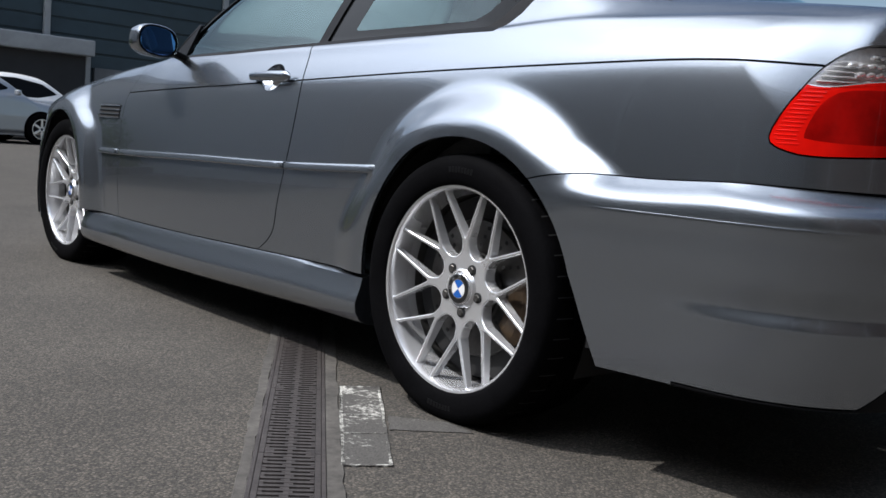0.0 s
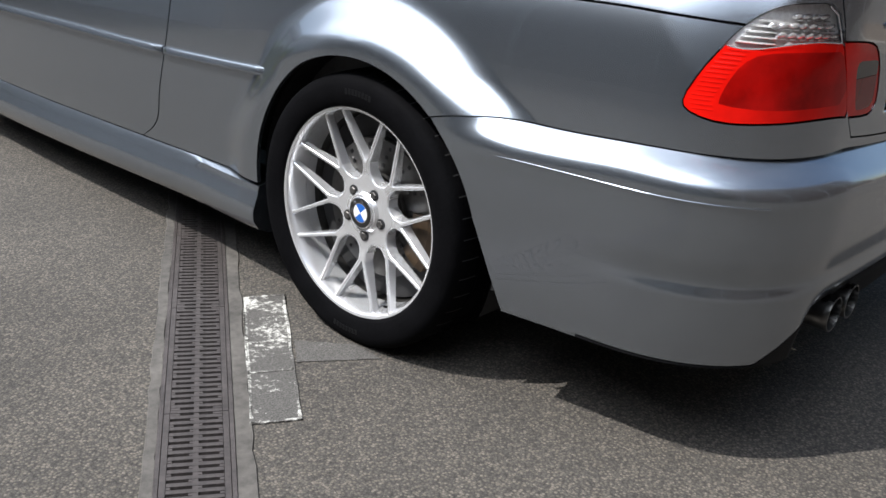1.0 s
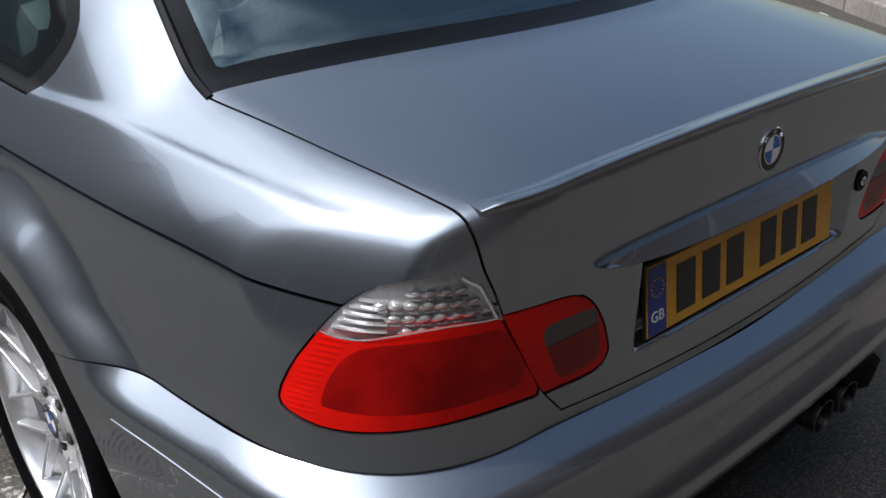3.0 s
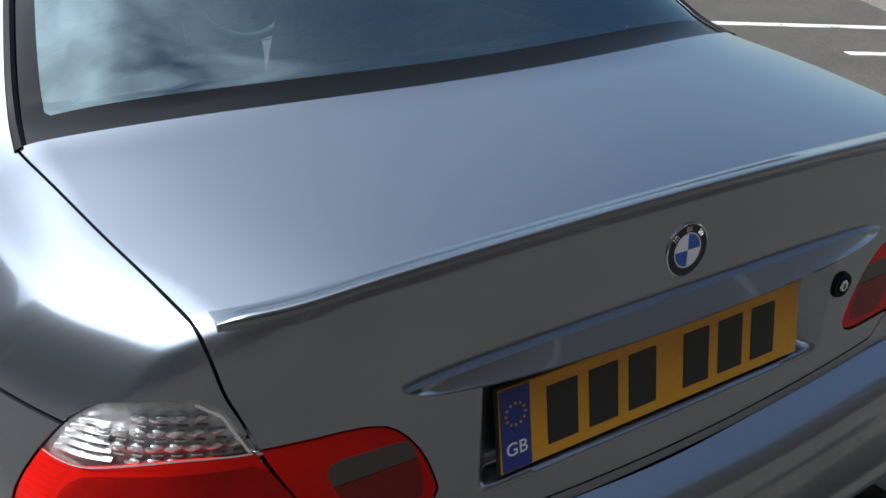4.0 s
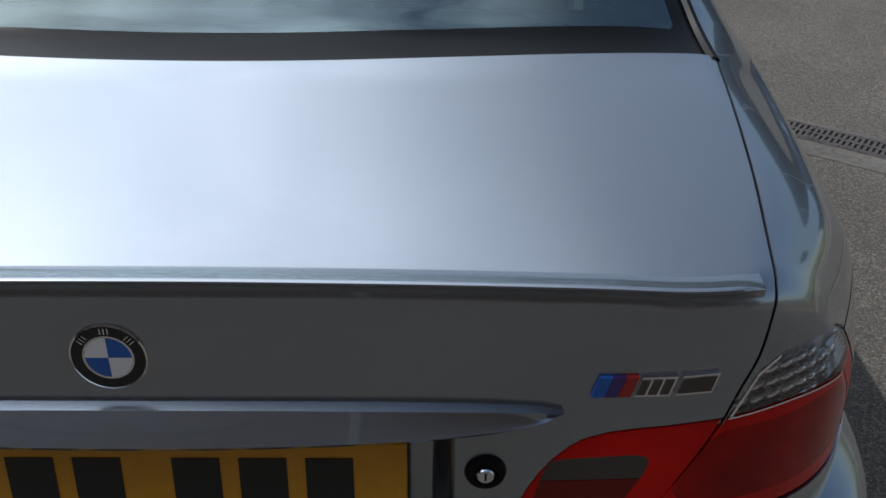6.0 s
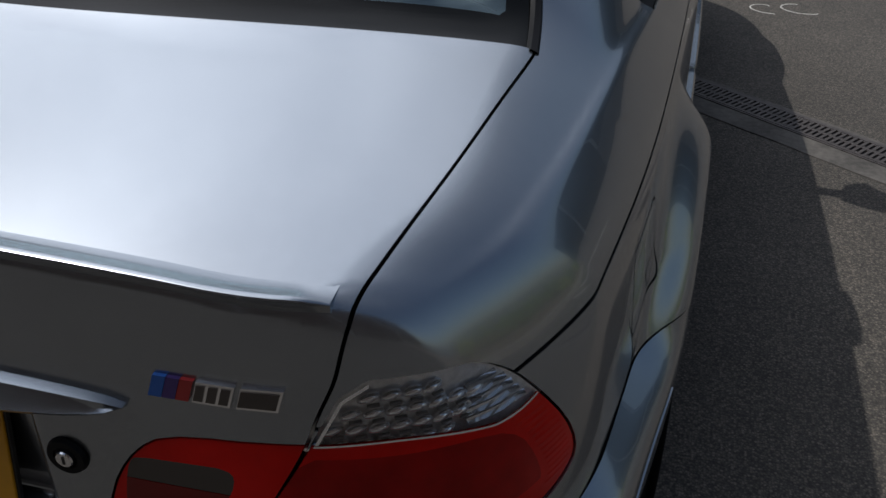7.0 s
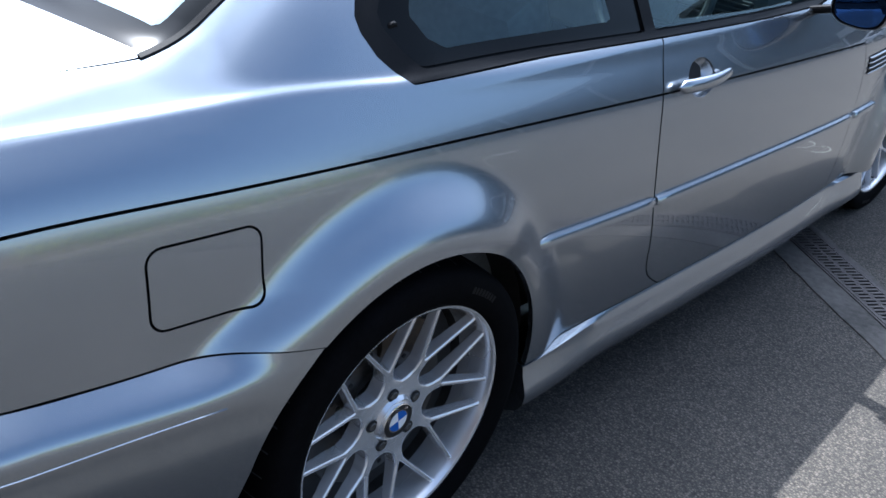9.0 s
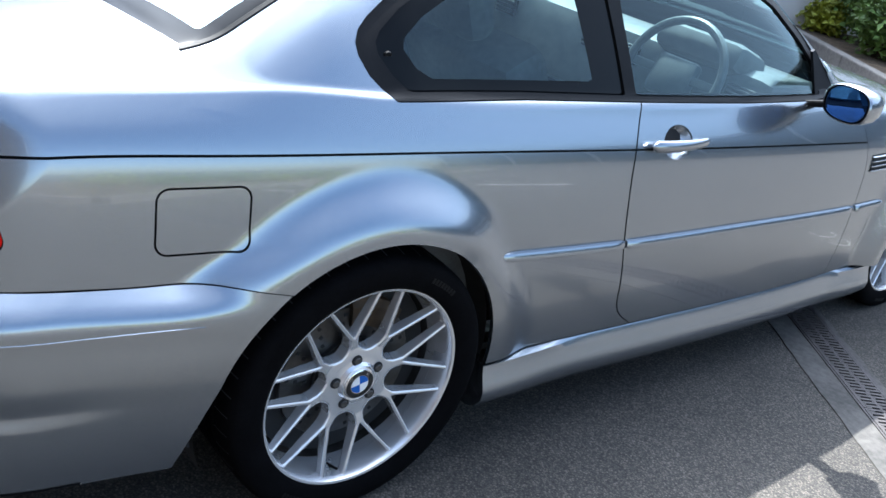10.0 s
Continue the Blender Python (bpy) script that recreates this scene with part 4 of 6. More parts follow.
# number plate, its characters as plain bars
PLATE_TURN = pose(-0.008, -0.912, 0.755, -8, 0, 0)
bm = bmesh.new()
box(bm, (0.54, 0.004, 0.113), bevel=0.0015)
plate = part("number_plate", bm, YELLOW, car, "yellow plate with black characters")
plate.matrix_local = PLATE_TURN
bm = bmesh.new()
box(bm, (0.546, 0.006, 0.118), (0, 0.004, 0), bevel=0.002)
part("plate_holder", bm, INK, plate, "black plate holder")
bm = bmesh.new()
box(bm, (0.044, 0.0012, 0.109), (-0.2475, -0.0024, 0))
part("blue_band", bm, EURO, plate, "blue band with a ring of stars")
for i, x in enumerate((-0.175, -0.108, -0.041, 0.058, 0.125, 0.192)):
    bm = bmesh.new()
    box(bm, (0.048, 0.0012, 0.079), (x, -0.0024, 0))
    part("character_bar", bm, INK, plate)
for i in range(12):
    a = 2 * math.pi * i / 12
    bm = bmesh.new()
    box(bm, (0.0028, 0.001, 0.0028), (-0.2475 + 0.0145 * math.cos(a), -0.0032, 0.020 + 0.0145 * math.sin(a)))
    part("star", bm, YELLOW, plate)
text = bpy.data.curves.new("country_letters", "FONT")
text.body, text.size, text.align_x, text.extrude = "GB", 0.025, "CENTER", 0.0004
txt = new("country_letters", text)
txt.data.materials.append(WHITE)
txt.parent = plate
txt.matrix_local = pose(-0.2475, -0.0034, -0.034, 90, 0, 0)

# boot lock
bm = bmesh.new()
lathe(bm, [(0.006, 0.0001), (0.006, 0.0095), (0.003, 0.011), (0.003, 0.012), (0.0045, 0.0125), (0.0045, 0.019), (0, 0.021)], 32)
lock = part("boot_lock", bm, BLACK_TRIM, car, "round key lock with a black rubber ring", smooth=True)
lock.matrix_local = pose(0.340, float(rear_y(0.34, 0.79)) - 0.001, 0.790, 0, 0, -90)
bm = bmesh.new()
lathe(bm, [(0.0075, 0.0001), (0.0075, 0.008), (0.005, 0.0098)], 24)
core = part("lock_core", bm, CHROME, lock, smooth=True)
bm = bmesh.new()
box(bm, (0.001, 0.0022, 0.009), (0.0078, 0, 0))
part("key_slot", bm, INK, lock)

# badge: three slanted stripes and two chrome-edged shapes with dark faces
def slab(name, x0, z0, w, h, lean, out, mat, label=""):
    """A slanted plate lying on the tail."""
    bm = bmesh.new()
    vs = []
    for yy in (-out, 0.004):
        for du, dz in ((0, 0), (w, 0), (w + lean, h), (lean, h)):
            x, y = x0 + du, -0.9
            for _ in range(30):
                y += float(body(x, y, z0 + dz)) * 0.8
            vs.append(bm.verts.new((x, y + yy, z0 + dz)))
    a, b = vs[:4], vs[4:]
    bm.faces.new(a), bm.faces.new(b[::-1])
    for k in range(4):
        bm.faces.new((a[k], b[k], b[(k + 1) % 4], a[(k + 1) % 4]))
    bmesh.ops.recalc_face_normals(bm, faces=bm.faces)
    return part(name, bm, mat, car, label)


X0, Z0 = 0.437, 0.884
for u, m in ((0.0, BLUE), (0.0125, PURPLE), (0.025, CRIMSON)):
    slab("boot_badge", X0 + u, Z0, 0.0120, 0.0225, 0.007, 0.004, m, "slanted stripe of the boot badge in blue, violet or red")
for u, w, n in ((0.0405, 0.034, 3), (0.080, 0.036, 1)):
    slab("boot_badge", X0 + u, Z0, w, 0.0225, 0.006, 0.0042, CHROME, "chrome-edged boot badge shape")
    gap = w / n
    for k in range(n):
        slab("badge_face", X0 + u + 0.0015 + k * gap, Z0 + 0.0028, gap - 0.003, 0.0168, 0.0045, 0.0050, SMOKE, "dark face of the badge")

# tail pipes
PIPE = textured(material("dark_steel", (0.16, 0.155, 0.15), 0.28, 1.0), 60, 0.5, 1.3, rough_var=0.1)
for side in (-1, 1):
    for x in (0.33, 0.43):
        bm = bmesh.new()
        lathe(bm, [(-0.16, 0.036), (0.0, 0.039), (0.004, 0.0385), (0.004, 0.035), (-0.01, 0.0335), (-0.16, 0.032)], 28)
        pipe = part("tail_pipe", bm, PIPE, car, "round dark steel tail pipe", smooth=True)
        pipe.matrix_local = pose(side * x, -0.955, 0.285, 0, 0, -90)
        # a black disc within the pipe stands in for the shade inside
        bm = bmesh.new()
        bmesh.ops.create_circle(bm, cap_ends=True, radius=0.033, segments=24)
        pipe_dark = part("pipe_inside", bm, DARK, pipe)
        pipe_dark.matrix_local = pose(-0.08, 0, 0, 0, 90, 0)

# door handles in their dishes
for side, d in zip((-1, 1), doors):
    bm = bmesh.new()
    rows = []
    for k in range(7):
        r = 1.05 - k / 6 * 1.04
        ring = []
        for i in range(32):
            a = 2 * math.pi * i / 32
            y, z = 0.945 + 0.062 * r * math.cos(a), 0.832 + 0.043 * r * math.sin(a)
            x = float(side_x(y, z)) - 0.003 - 0.034 * (1 - min(r, 1) ** 2)
            ring.append(bm.verts.new((side * x, y, z)))
        rows.append(ring)
    for p, q in zip(rows, rows[1:]):
        for i in range(32):
            j = (i + 1) % 32
            bm.faces.new((p[i], p[j], q[j], q[i]))
    bm.faces.new(rows[-1])
    bmesh.ops.recalc_face_normals(bm, faces=bm.faces)
    part("handle_dish", bm, PAINT, d, smooth=True)
    bm = bmesh.new()
    rows = []
    for u in np.linspace(0, 1, 20):
        y = 0.818 + 0.245 * u
        w = min(1.0, math.sqrt(max(0.02, 1 - (max(0, 0.10 - u) / 0.1) ** 2)), 1.0 - 0.45 * max(0, u - 0.35))
        if u > 0.93:
            w *= math.sqrt(max(0.02, 1 - ((u - 0.93) / 0.07) ** 2))
        c = float(side_x(y, 0.832)) + 0.016 + 0.012 * math.sin(math.pi * min(1, u * 1.05))
        rows.append([bm.verts.new((side * (c + 0.012 * w * math.cos(a)), y, 0.833 + 0.017 * w * math.sin(a))) for a in np.linspace(0, 2 * math.pi, 14, endpoint=False)])
    for p, q in zip(rows, rows[1:]):
        for i in range(14):
            j = (i + 1) % 14
            bm.faces.new((p[i], p[j], q[j], q[i]))
    for r in (rows[0], rows[-1]):
        bm.faces.new(r)
    bmesh.ops.recalc_face_normals(bm, faces=bm.faces)
    handle = part("door_handle", bm, PAINT, d, "body-coloured pull handle", smooth=True)
    bm = bmesh.new()
    lathe(bm, [(0.002, 0.0001), (0.002, 0.006), (0, 0.008), (-0.01, 0.008)], 18)
    key = part("key_cover", bm, BLACK_TRIM, d)
    key.matrix_local = pose(side * (float(side_x(0.845, 0.833)) + 0.026), 0.845, 0.833, 0, 0, 0 if side > 0 else 180)

# gills in the front wings
for side in (-1, 1):
    bm = bmesh.new()
    x = float(side_x(2.19, 0.69))
    rows = []
    for y in np.linspace(2.075, 2.305, 8):
        rows.append([bm.verts.new((side * (float(side_x(y, z)) + 0.003), y, z)) for z in np.linspace(0.663, 0.722, 4)])
    for p, q in zip(rows, rows[1:]):
        for i in range(3):
            bm.faces.new((p[i], p[i + 1], q[i + 1], q[i]))
    gill = part("wing_gill", bm, DARK, car, "black gill with painted slats", smooth=True)
    for k in range(4):
        zs = 0.667 + k * 0.0165
        ys = np.linspace(2.072, 2.308, 10)
        bar_along("slat", ys, 0 * ys + zs, 0.008, 0.0062, PAINT, side, gill, ends=0.7)
    ys = np.linspace(2.06, 2.21, 6)
    bar_along("wing_badge", ys + 0.045, 0 * ys + 0.5335, 0.013, 0.012, CHROME, side, car, "small chrome badge")

# door mirrors
MIRROR = material("blue_mirror_glass", (0.13, 0.27, 0.58), 0.02, 1.0)
for side in (-1, 1):
    bm = bmesh.new()
    rings = []
    for k, (dy, w) in enumerate(((-0.055, 0.93), (-0.05, 0.985), (-0.02, 1.0), (0.02, 0.96), (0.055, 0.80), (0.08, 0.55), (0.094, 0.25), (0.097, 0.02))):
        ring = []
        for i in range(36):
            a = 2 * math.pi * i / 36
            c, s = math.cos(a), math.sin(a)
            r = 1.0 / (abs(c) ** 2.6 + abs(s) ** 2.6) ** (1 / 2.6)
            ring.append(bm.verts.new((side * (0.925 + 0.088 * w * r * c), 1.635 + dy - 0.02 * c, 0.950 + 0.057 * w * r * s + 0.004 * c)))
        rings.append(ring)
    for p, q in zip(rings, rings[1:]):
        for i in range(36):
            j = (i + 1) % 36
            bm.faces.new((p[i], p[j], q[j], q[i]))
    bm.faces.new(rings[-1])
    bmesh.ops.recalc_face_normals(bm, faces=bm.faces)
    head = part("door_mirror", bm, PAINT, car, "oval door mirror in body colour", smooth=True)
    for nm, rr, yy, mt in (("mirror_surround", 0.93, -0.050, BLACK_TRIM), ("mirror_glass", 0.84, -0.054, MIRROR)):
        bm = bmesh.new()
        ring = []
        for i in range(36):
            a = 2 * math.pi * i / 36
            c, s = math.cos(a), math.sin(a)
            r = rr / (abs(c) ** 2.6 + abs(s) ** 2.6) ** (1 / 2.6)
            ring.append((side * (0.925 + 0.088 * r * c), 1.635 + yy - 0.02 * c, 0.950 + 0.057 * r * s + 0.004 * c))
        fa = bm.faces.new([bm.verts.new(p) for p in ring])
        fa.normal_update()
        if fa.normal.y > 0:
            fa.normal_flip()
        ex = bmesh.ops.extrude_face_region(bm, geom=[fa])
        for v in ex["geom"]:
            if isinstance(v, bmesh.types.BMVert):
                v.co.y += 0.004
        bmesh.ops.recalc_face_normals(bm, faces=bm.faces)
        part(nm, bm, mt, head)
    bm = bmesh.new()
    box(bm, (0.14, 0.05, 0.022), (side * 0.825, 1.645, 0.915), bevel=0.008, turn=pose(0, 0, 0, 0, side * -18, 0))
    part("mirror_arm", bm, BLACK_TRIM, head)
    bm = bmesh.new()
    vs = [bm.verts.new((side * (cabin_x(y, z) + 0.003), y, z)) for y, z in ((1.715, 0.918), (1.865, 0.918), (1.80, 0.985), (1.735, 1.045), (1.715, 1.04))]
    fa = bm.faces.new(vs)
    ex = bmesh.ops.extrude_face_region(bm, geom=[fa])
    for v in ex["geom"]:
        if isinstance(v, bmesh.types.BMVert):
            v.co.x -= side * 0.01
    bmesh.ops.recalc_face_normals(bm, faces=bm.faces)
    part("mirror_triangle", bm, BLACK_TRIM, head)


# ---- wheels ----
def rim_mesh():
    bm = bmesh.new()
    lathe(bm, [(-0.010, 0.2565), (-0.002, 0.2575), (0.001, 0.2550), (0.0012, 0.2500), (-0.001, 0.2450), (-0.007, 0.2415), (-0.018, 0.2395), (-0.035, 0.2370), (-0.056, 0.2345), (-0.056, 0.240), (-0.02, 0.252), (-0.010, 0.2565)], 96)
    return bm


def spoke_field(x, u, r):
    """A forked spoke: a broad stem on the hub that parts into two slim arms, less than 0 inside."""
    u = np.abs(u)

    def arm(u0, r0, u1, r1, w0, w1):
        eu, er = u1 - u0, r1 - r0
        k = np.clip(((u - u0) * eu + (r - r0) * er) / (eu * eu + er * er), 0, 1)
        return np.hypot(u - u0 - k * eu, r - r0 - k * er) - (w0 + (w1 - w0) * k)

    reach = np.hypot(u, r)
    front = -0.0345 + 0.000 * r + 0.16 * np.maximum(reach - 0.092, 0)
    flat = smin(arm(0, 0.05, 0, 0.110, 0.0200, 0.0100), arm(0.0015, 0.115, 0.0640, 0.2335, 0.0048, 0.0044), 0.012)
    flat = smin(flat, reach - 0.081, 0.024)
    flat = smin(flat, 0.2445 - reach, 0.010)
    deep = front - x
    solid = smax(flat - 0.07 * np.maximum(deep, 0), -deep, 0.0045)
    return np.maximum(solid, deep - 0.032 + 0.085 * np.maximum(reach - 0.09, 0))


def fork_mesh():
    m = nets(spoke_field, (-0.072, -0.10, 0.055), (-0.002, 0.10, 0.247), 0.0021)
    lean = math.tan(math.radians(22.5))
    m = clip(m, lambda x, u, r: u - r * lean)
    m = clip(m, lambda x, u, r: -u - r * lean)
    m = clip(m, lambda x, u, r: np.hypot(u, r) - 0.2462)
    return clip(m, lambda x, u, r: 0.066 - np.hypot(u, r))


def tyre_mesh():
    bm = bmesh.new()
    c = -0.118
    half = [(-0.112, 0.246), (-0.121, 0.252), (-0.127, 0.262), (-0.1305, 0.280), (-0.1305, 0.298), (-0.127, 0.312), (-0.120, 0.3205), (-0.108, 0.3255), (-0.085, 0.3280)]
    tread = [(-0.058, 0.3288), (-0.056, 0.322), (-0.046, 0.322), (-0.044, 0.3292), (-0.006, 0.3295), (-0.005, 0.322), (0.005, 0.322), (0.006, 0.3295), (0.044, 0.3292), (0.046, 0.322), (0.056, 0.322), (0.058, 0.3288)]
    prof = [(a + c, r) for a, r in half] + [(a + c, r) for a, r in tread] + [(-a + c, r) for a, r in half[::-1]]
    lathe(bm, prof, 96)
    return bm


def notch_mesh():
    """A dark strip laid over the tyre's shoulder, in place of a shaded groove."""
    bm = bmesh.new()
    rows = []
    for a, r in ((0.055, 0.3301), (0.085, 0.3288), (0.104, 0.3260), (0.1138, 0.3223)):
        rows.append([bm.verts.new((a - 0.118, t, r)) for t in (-0.0016, 0.0016)])
    for p, q in zip(rows, rows[1:]):
        bm.faces.new((p[0], p[1], q[1], q[0]))
    return bm


# dark grey that paints the shade deep in the wheel barrel
BARREL_SHADE = textured(material("barrel_shade_grey", (0.018, 0.017, 0.016), 0.6, 0.2), 40, 0.6, 1.4)
LETTERING = textured(material("raised_rubber", (0.0045, 0.0045, 0.005), 0.5, Specular_IOR_Level=0.12), 200, 0.7, 1.3)
NUT = textured(material("dull_bolt_steel", (0.12, 0.115, 0.11), 0.5, 0.8), 120, 0.6, 1.2)

wheel = part("wheel", rim_mesh(), ALLOY, None, "silver multi-spoke alloy wheel", smooth=True)
bm = bmesh.new()
lathe(bm, [(-0.0565, 0.241), (-0.0565, 0.2345), (-0.082, 0.2328), (-0.082, 0.240), (-0.0565, 0.241)], 72)
part("outer_barrel", bm, ALLOY, wheel, "bright outer part of the barrel", smooth=True)
# the same barrel further in, coloured dark as the shade behind the spokes
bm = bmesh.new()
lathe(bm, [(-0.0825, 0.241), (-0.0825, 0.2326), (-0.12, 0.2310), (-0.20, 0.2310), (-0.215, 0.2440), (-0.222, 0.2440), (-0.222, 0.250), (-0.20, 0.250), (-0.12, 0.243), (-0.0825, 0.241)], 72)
part("barrel", bm, BARREL_SHADE, wheel, "deep part of the wheel barrel, coloured dark for shade", smooth=True)
part("tyre", tyre_mesh(), RUBBER, wheel, "black low-profile tyre", smooth=True)
fork = sheet("forked_spoke", fork_mesh(), ALLOY, wheel)
fork.matrix_local = pose(0, 0, 0, 22.5, 0, 0)
for i in range(1, 8):
    q = new("forked_spoke", fork.data)
    q.parent = wheel
    q.matrix_local = pose(0, 0, 0, 45 * i + 22.5, 0, 0)
bm = bmesh.new()
lathe(bm, [(-0.026, 0.0001), (-0.026, 0.036), (-0.0275, 0.040), (-0.0265, 0.0435), (-0.030, 0.047), (-0.0335, 0.050), (-0.0345, 0.060), (-0.0343, 0.0675), (-0.066, 0.0675), (-0.066, 0.05)], 64)
part("hub", bm, ALLOY, wheel, smooth=True)
cap = new("hub_cap", EMBLEM)
cap.parent = wheel
cap.matrix_local = pose(-0.0245, 0, 0, 20, 0, 0)
emblem_marks(cap, 0.037)
for i in range(5):
    a = math.radians(72 * i + 36)
    # a black disc on the hub paints the shade of the bolt hole
    bm = bmesh.new()
    lathe(bm, [(0.0006, 0.0001), (0.0006, 0.0125), (-0.004, 0.0135)], 24)
    hole = part("bolt_hole", bm, DARK, wheel)
    hole.matrix_local = pose(-0.0318, 0.058 * math.cos(a), 0.058 * math.sin(a))
    bm = bmesh.new()
    lathe(bm, [(0.0040, 0.0001), (0.0040, 0.0075), (0.0025, 0.0092), (-0.004, 0.0092)], 6)
    nut = part("wheel_bolt", bm, NUT, wheel)
    nut.matrix_local = pose(-0.0322, 0.058 * math.cos(a), 0.058 * math.sin(a), 13 * i)
notch = notch_mesh()
base = part("tread_groove", notch, DARK, wheel)
base.matrix_local = pose(0, 0, 0, 0)
for z in range(1, 44):
    q = new("tread_groove", base.data)
    q.parent = wheel
    q.matrix_local = pose(0, 0, 0, 360 / 44 * z)
for base_angle, count, size in ((-32, 8, 0.013), (150, 8, 0.013)):
    for k in range(count):
        bm = bmesh.new()
        box(bm, (0.0014, size * 0.62, size), bevel=0.0004)
        mark = part("sidewall_mark", bm, LETTERING, wheel)
        a = math.radians(base_angle + k * (size * 0.82 / 0.288) * 57.3)
        mark.matrix_local = pose(0, 0, 0, math.degrees(a), 0, 0) @ pose(0.0122, 0, 0.288, 0, 0, 0)
bm = bmesh.new()
lathe(bm, [(0, 0.0001), (0, 0.003), (-0.03, 0.0042), (-0.04, 0.006)], 12)
valve = part("valve", bm, BLACK_TRIM, wheel)
valve.matrix_local = pose(-0.018, 0.010, -0.226, 0, -20, 0)
bm = bmesh.new()
box(bm, (0.012, 0.022, 0.006), (-0.05, 0.0, 0.2325))
part("balance_weight", bm, STEEL, wheel)
# brake behind the spokes
bm = bmesh.new()
lathe(bm, [(-0.072, 0.07), (-0.072, 0.088), (-0.082, 0.090), (-0.082, 0.168), (-0.085, 0.170), (-0.096, 0.170), (-0.098, 0.168), (-0.098, 0.06)], 72)
part("brake_disc", bm, STEEL, wheel, "worn steel brake disc", smooth=True)
for i in range(14):
    # black pads on the disc's face, dark as shaded holes would be
    bm = bmesh.new()
    for k in range(3):
        box(bm, (0.002, 0.009, 0.009), (-0.0815, 0.010 * k, 0.108 + 0.022 * k), bevel=0.0006)
    q = part("disc_hole", bm, DARK, wheel)
    q.matrix_local = pose(0, 0, 0, 360 / 14 * i, 0, 0)
bm = bmesh.new()
rows = []
for a in np.linspace(-0.42, 0.42, 9):
    rows.append([bm.verts.new((x, r * math.sin(a), r * math.cos(a))) for x, r in ((-0.074, 0.120), (-0.070, 0.140), (-0.070, 0.170), (-0.078, 0.188), (-0.140, 0.190), (-0.145, 0.112))])
for p, q in zip(rows, rows[1:]):
    for i in range(6):
        bm.faces.new((p[i], p[(i + 1) % 6], q[(i + 1) % 6], q[i]))
for r in (rows[0], rows[-1]):
    bm.faces.new(r)
bmesh.ops.recalc_face_normals(bm, faces=bm.faces)
cal = part("brake_caliper", bm, CALIPER, wheel, "rusty gold brake caliper")
cal.matrix_local = pose(0, 0, 0, -10, 0, 0)
# a black disc closes the wheel and stands in for the shade behind
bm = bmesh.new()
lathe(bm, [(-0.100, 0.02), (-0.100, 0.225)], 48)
part("back_shade", bm, DARK, wheel)
wheel.parent = car
wheel.matrix_basis = pose(0.892, 0, HUB_Z, -9, 0, 0)
for x, y, turn, spin, at in ((-0.892, 0, 180, 22.4, 126), (0.812, WHEELBASE - 0.02, 0, 14, 75), (-0.812, WHEELBASE - 0.02, 180, 5, 75)):
    twin = copy_thing(wheel, pose(x, y, HUB_Z, 0, 0, turn) @ pose(0, 0, 0, spin, 0, 0))
    for o in twin.children:
        if o.name.startswith("brake_caliper"):
            o.matrix_local = pose(0, 0, 0, -at, 0, 0)


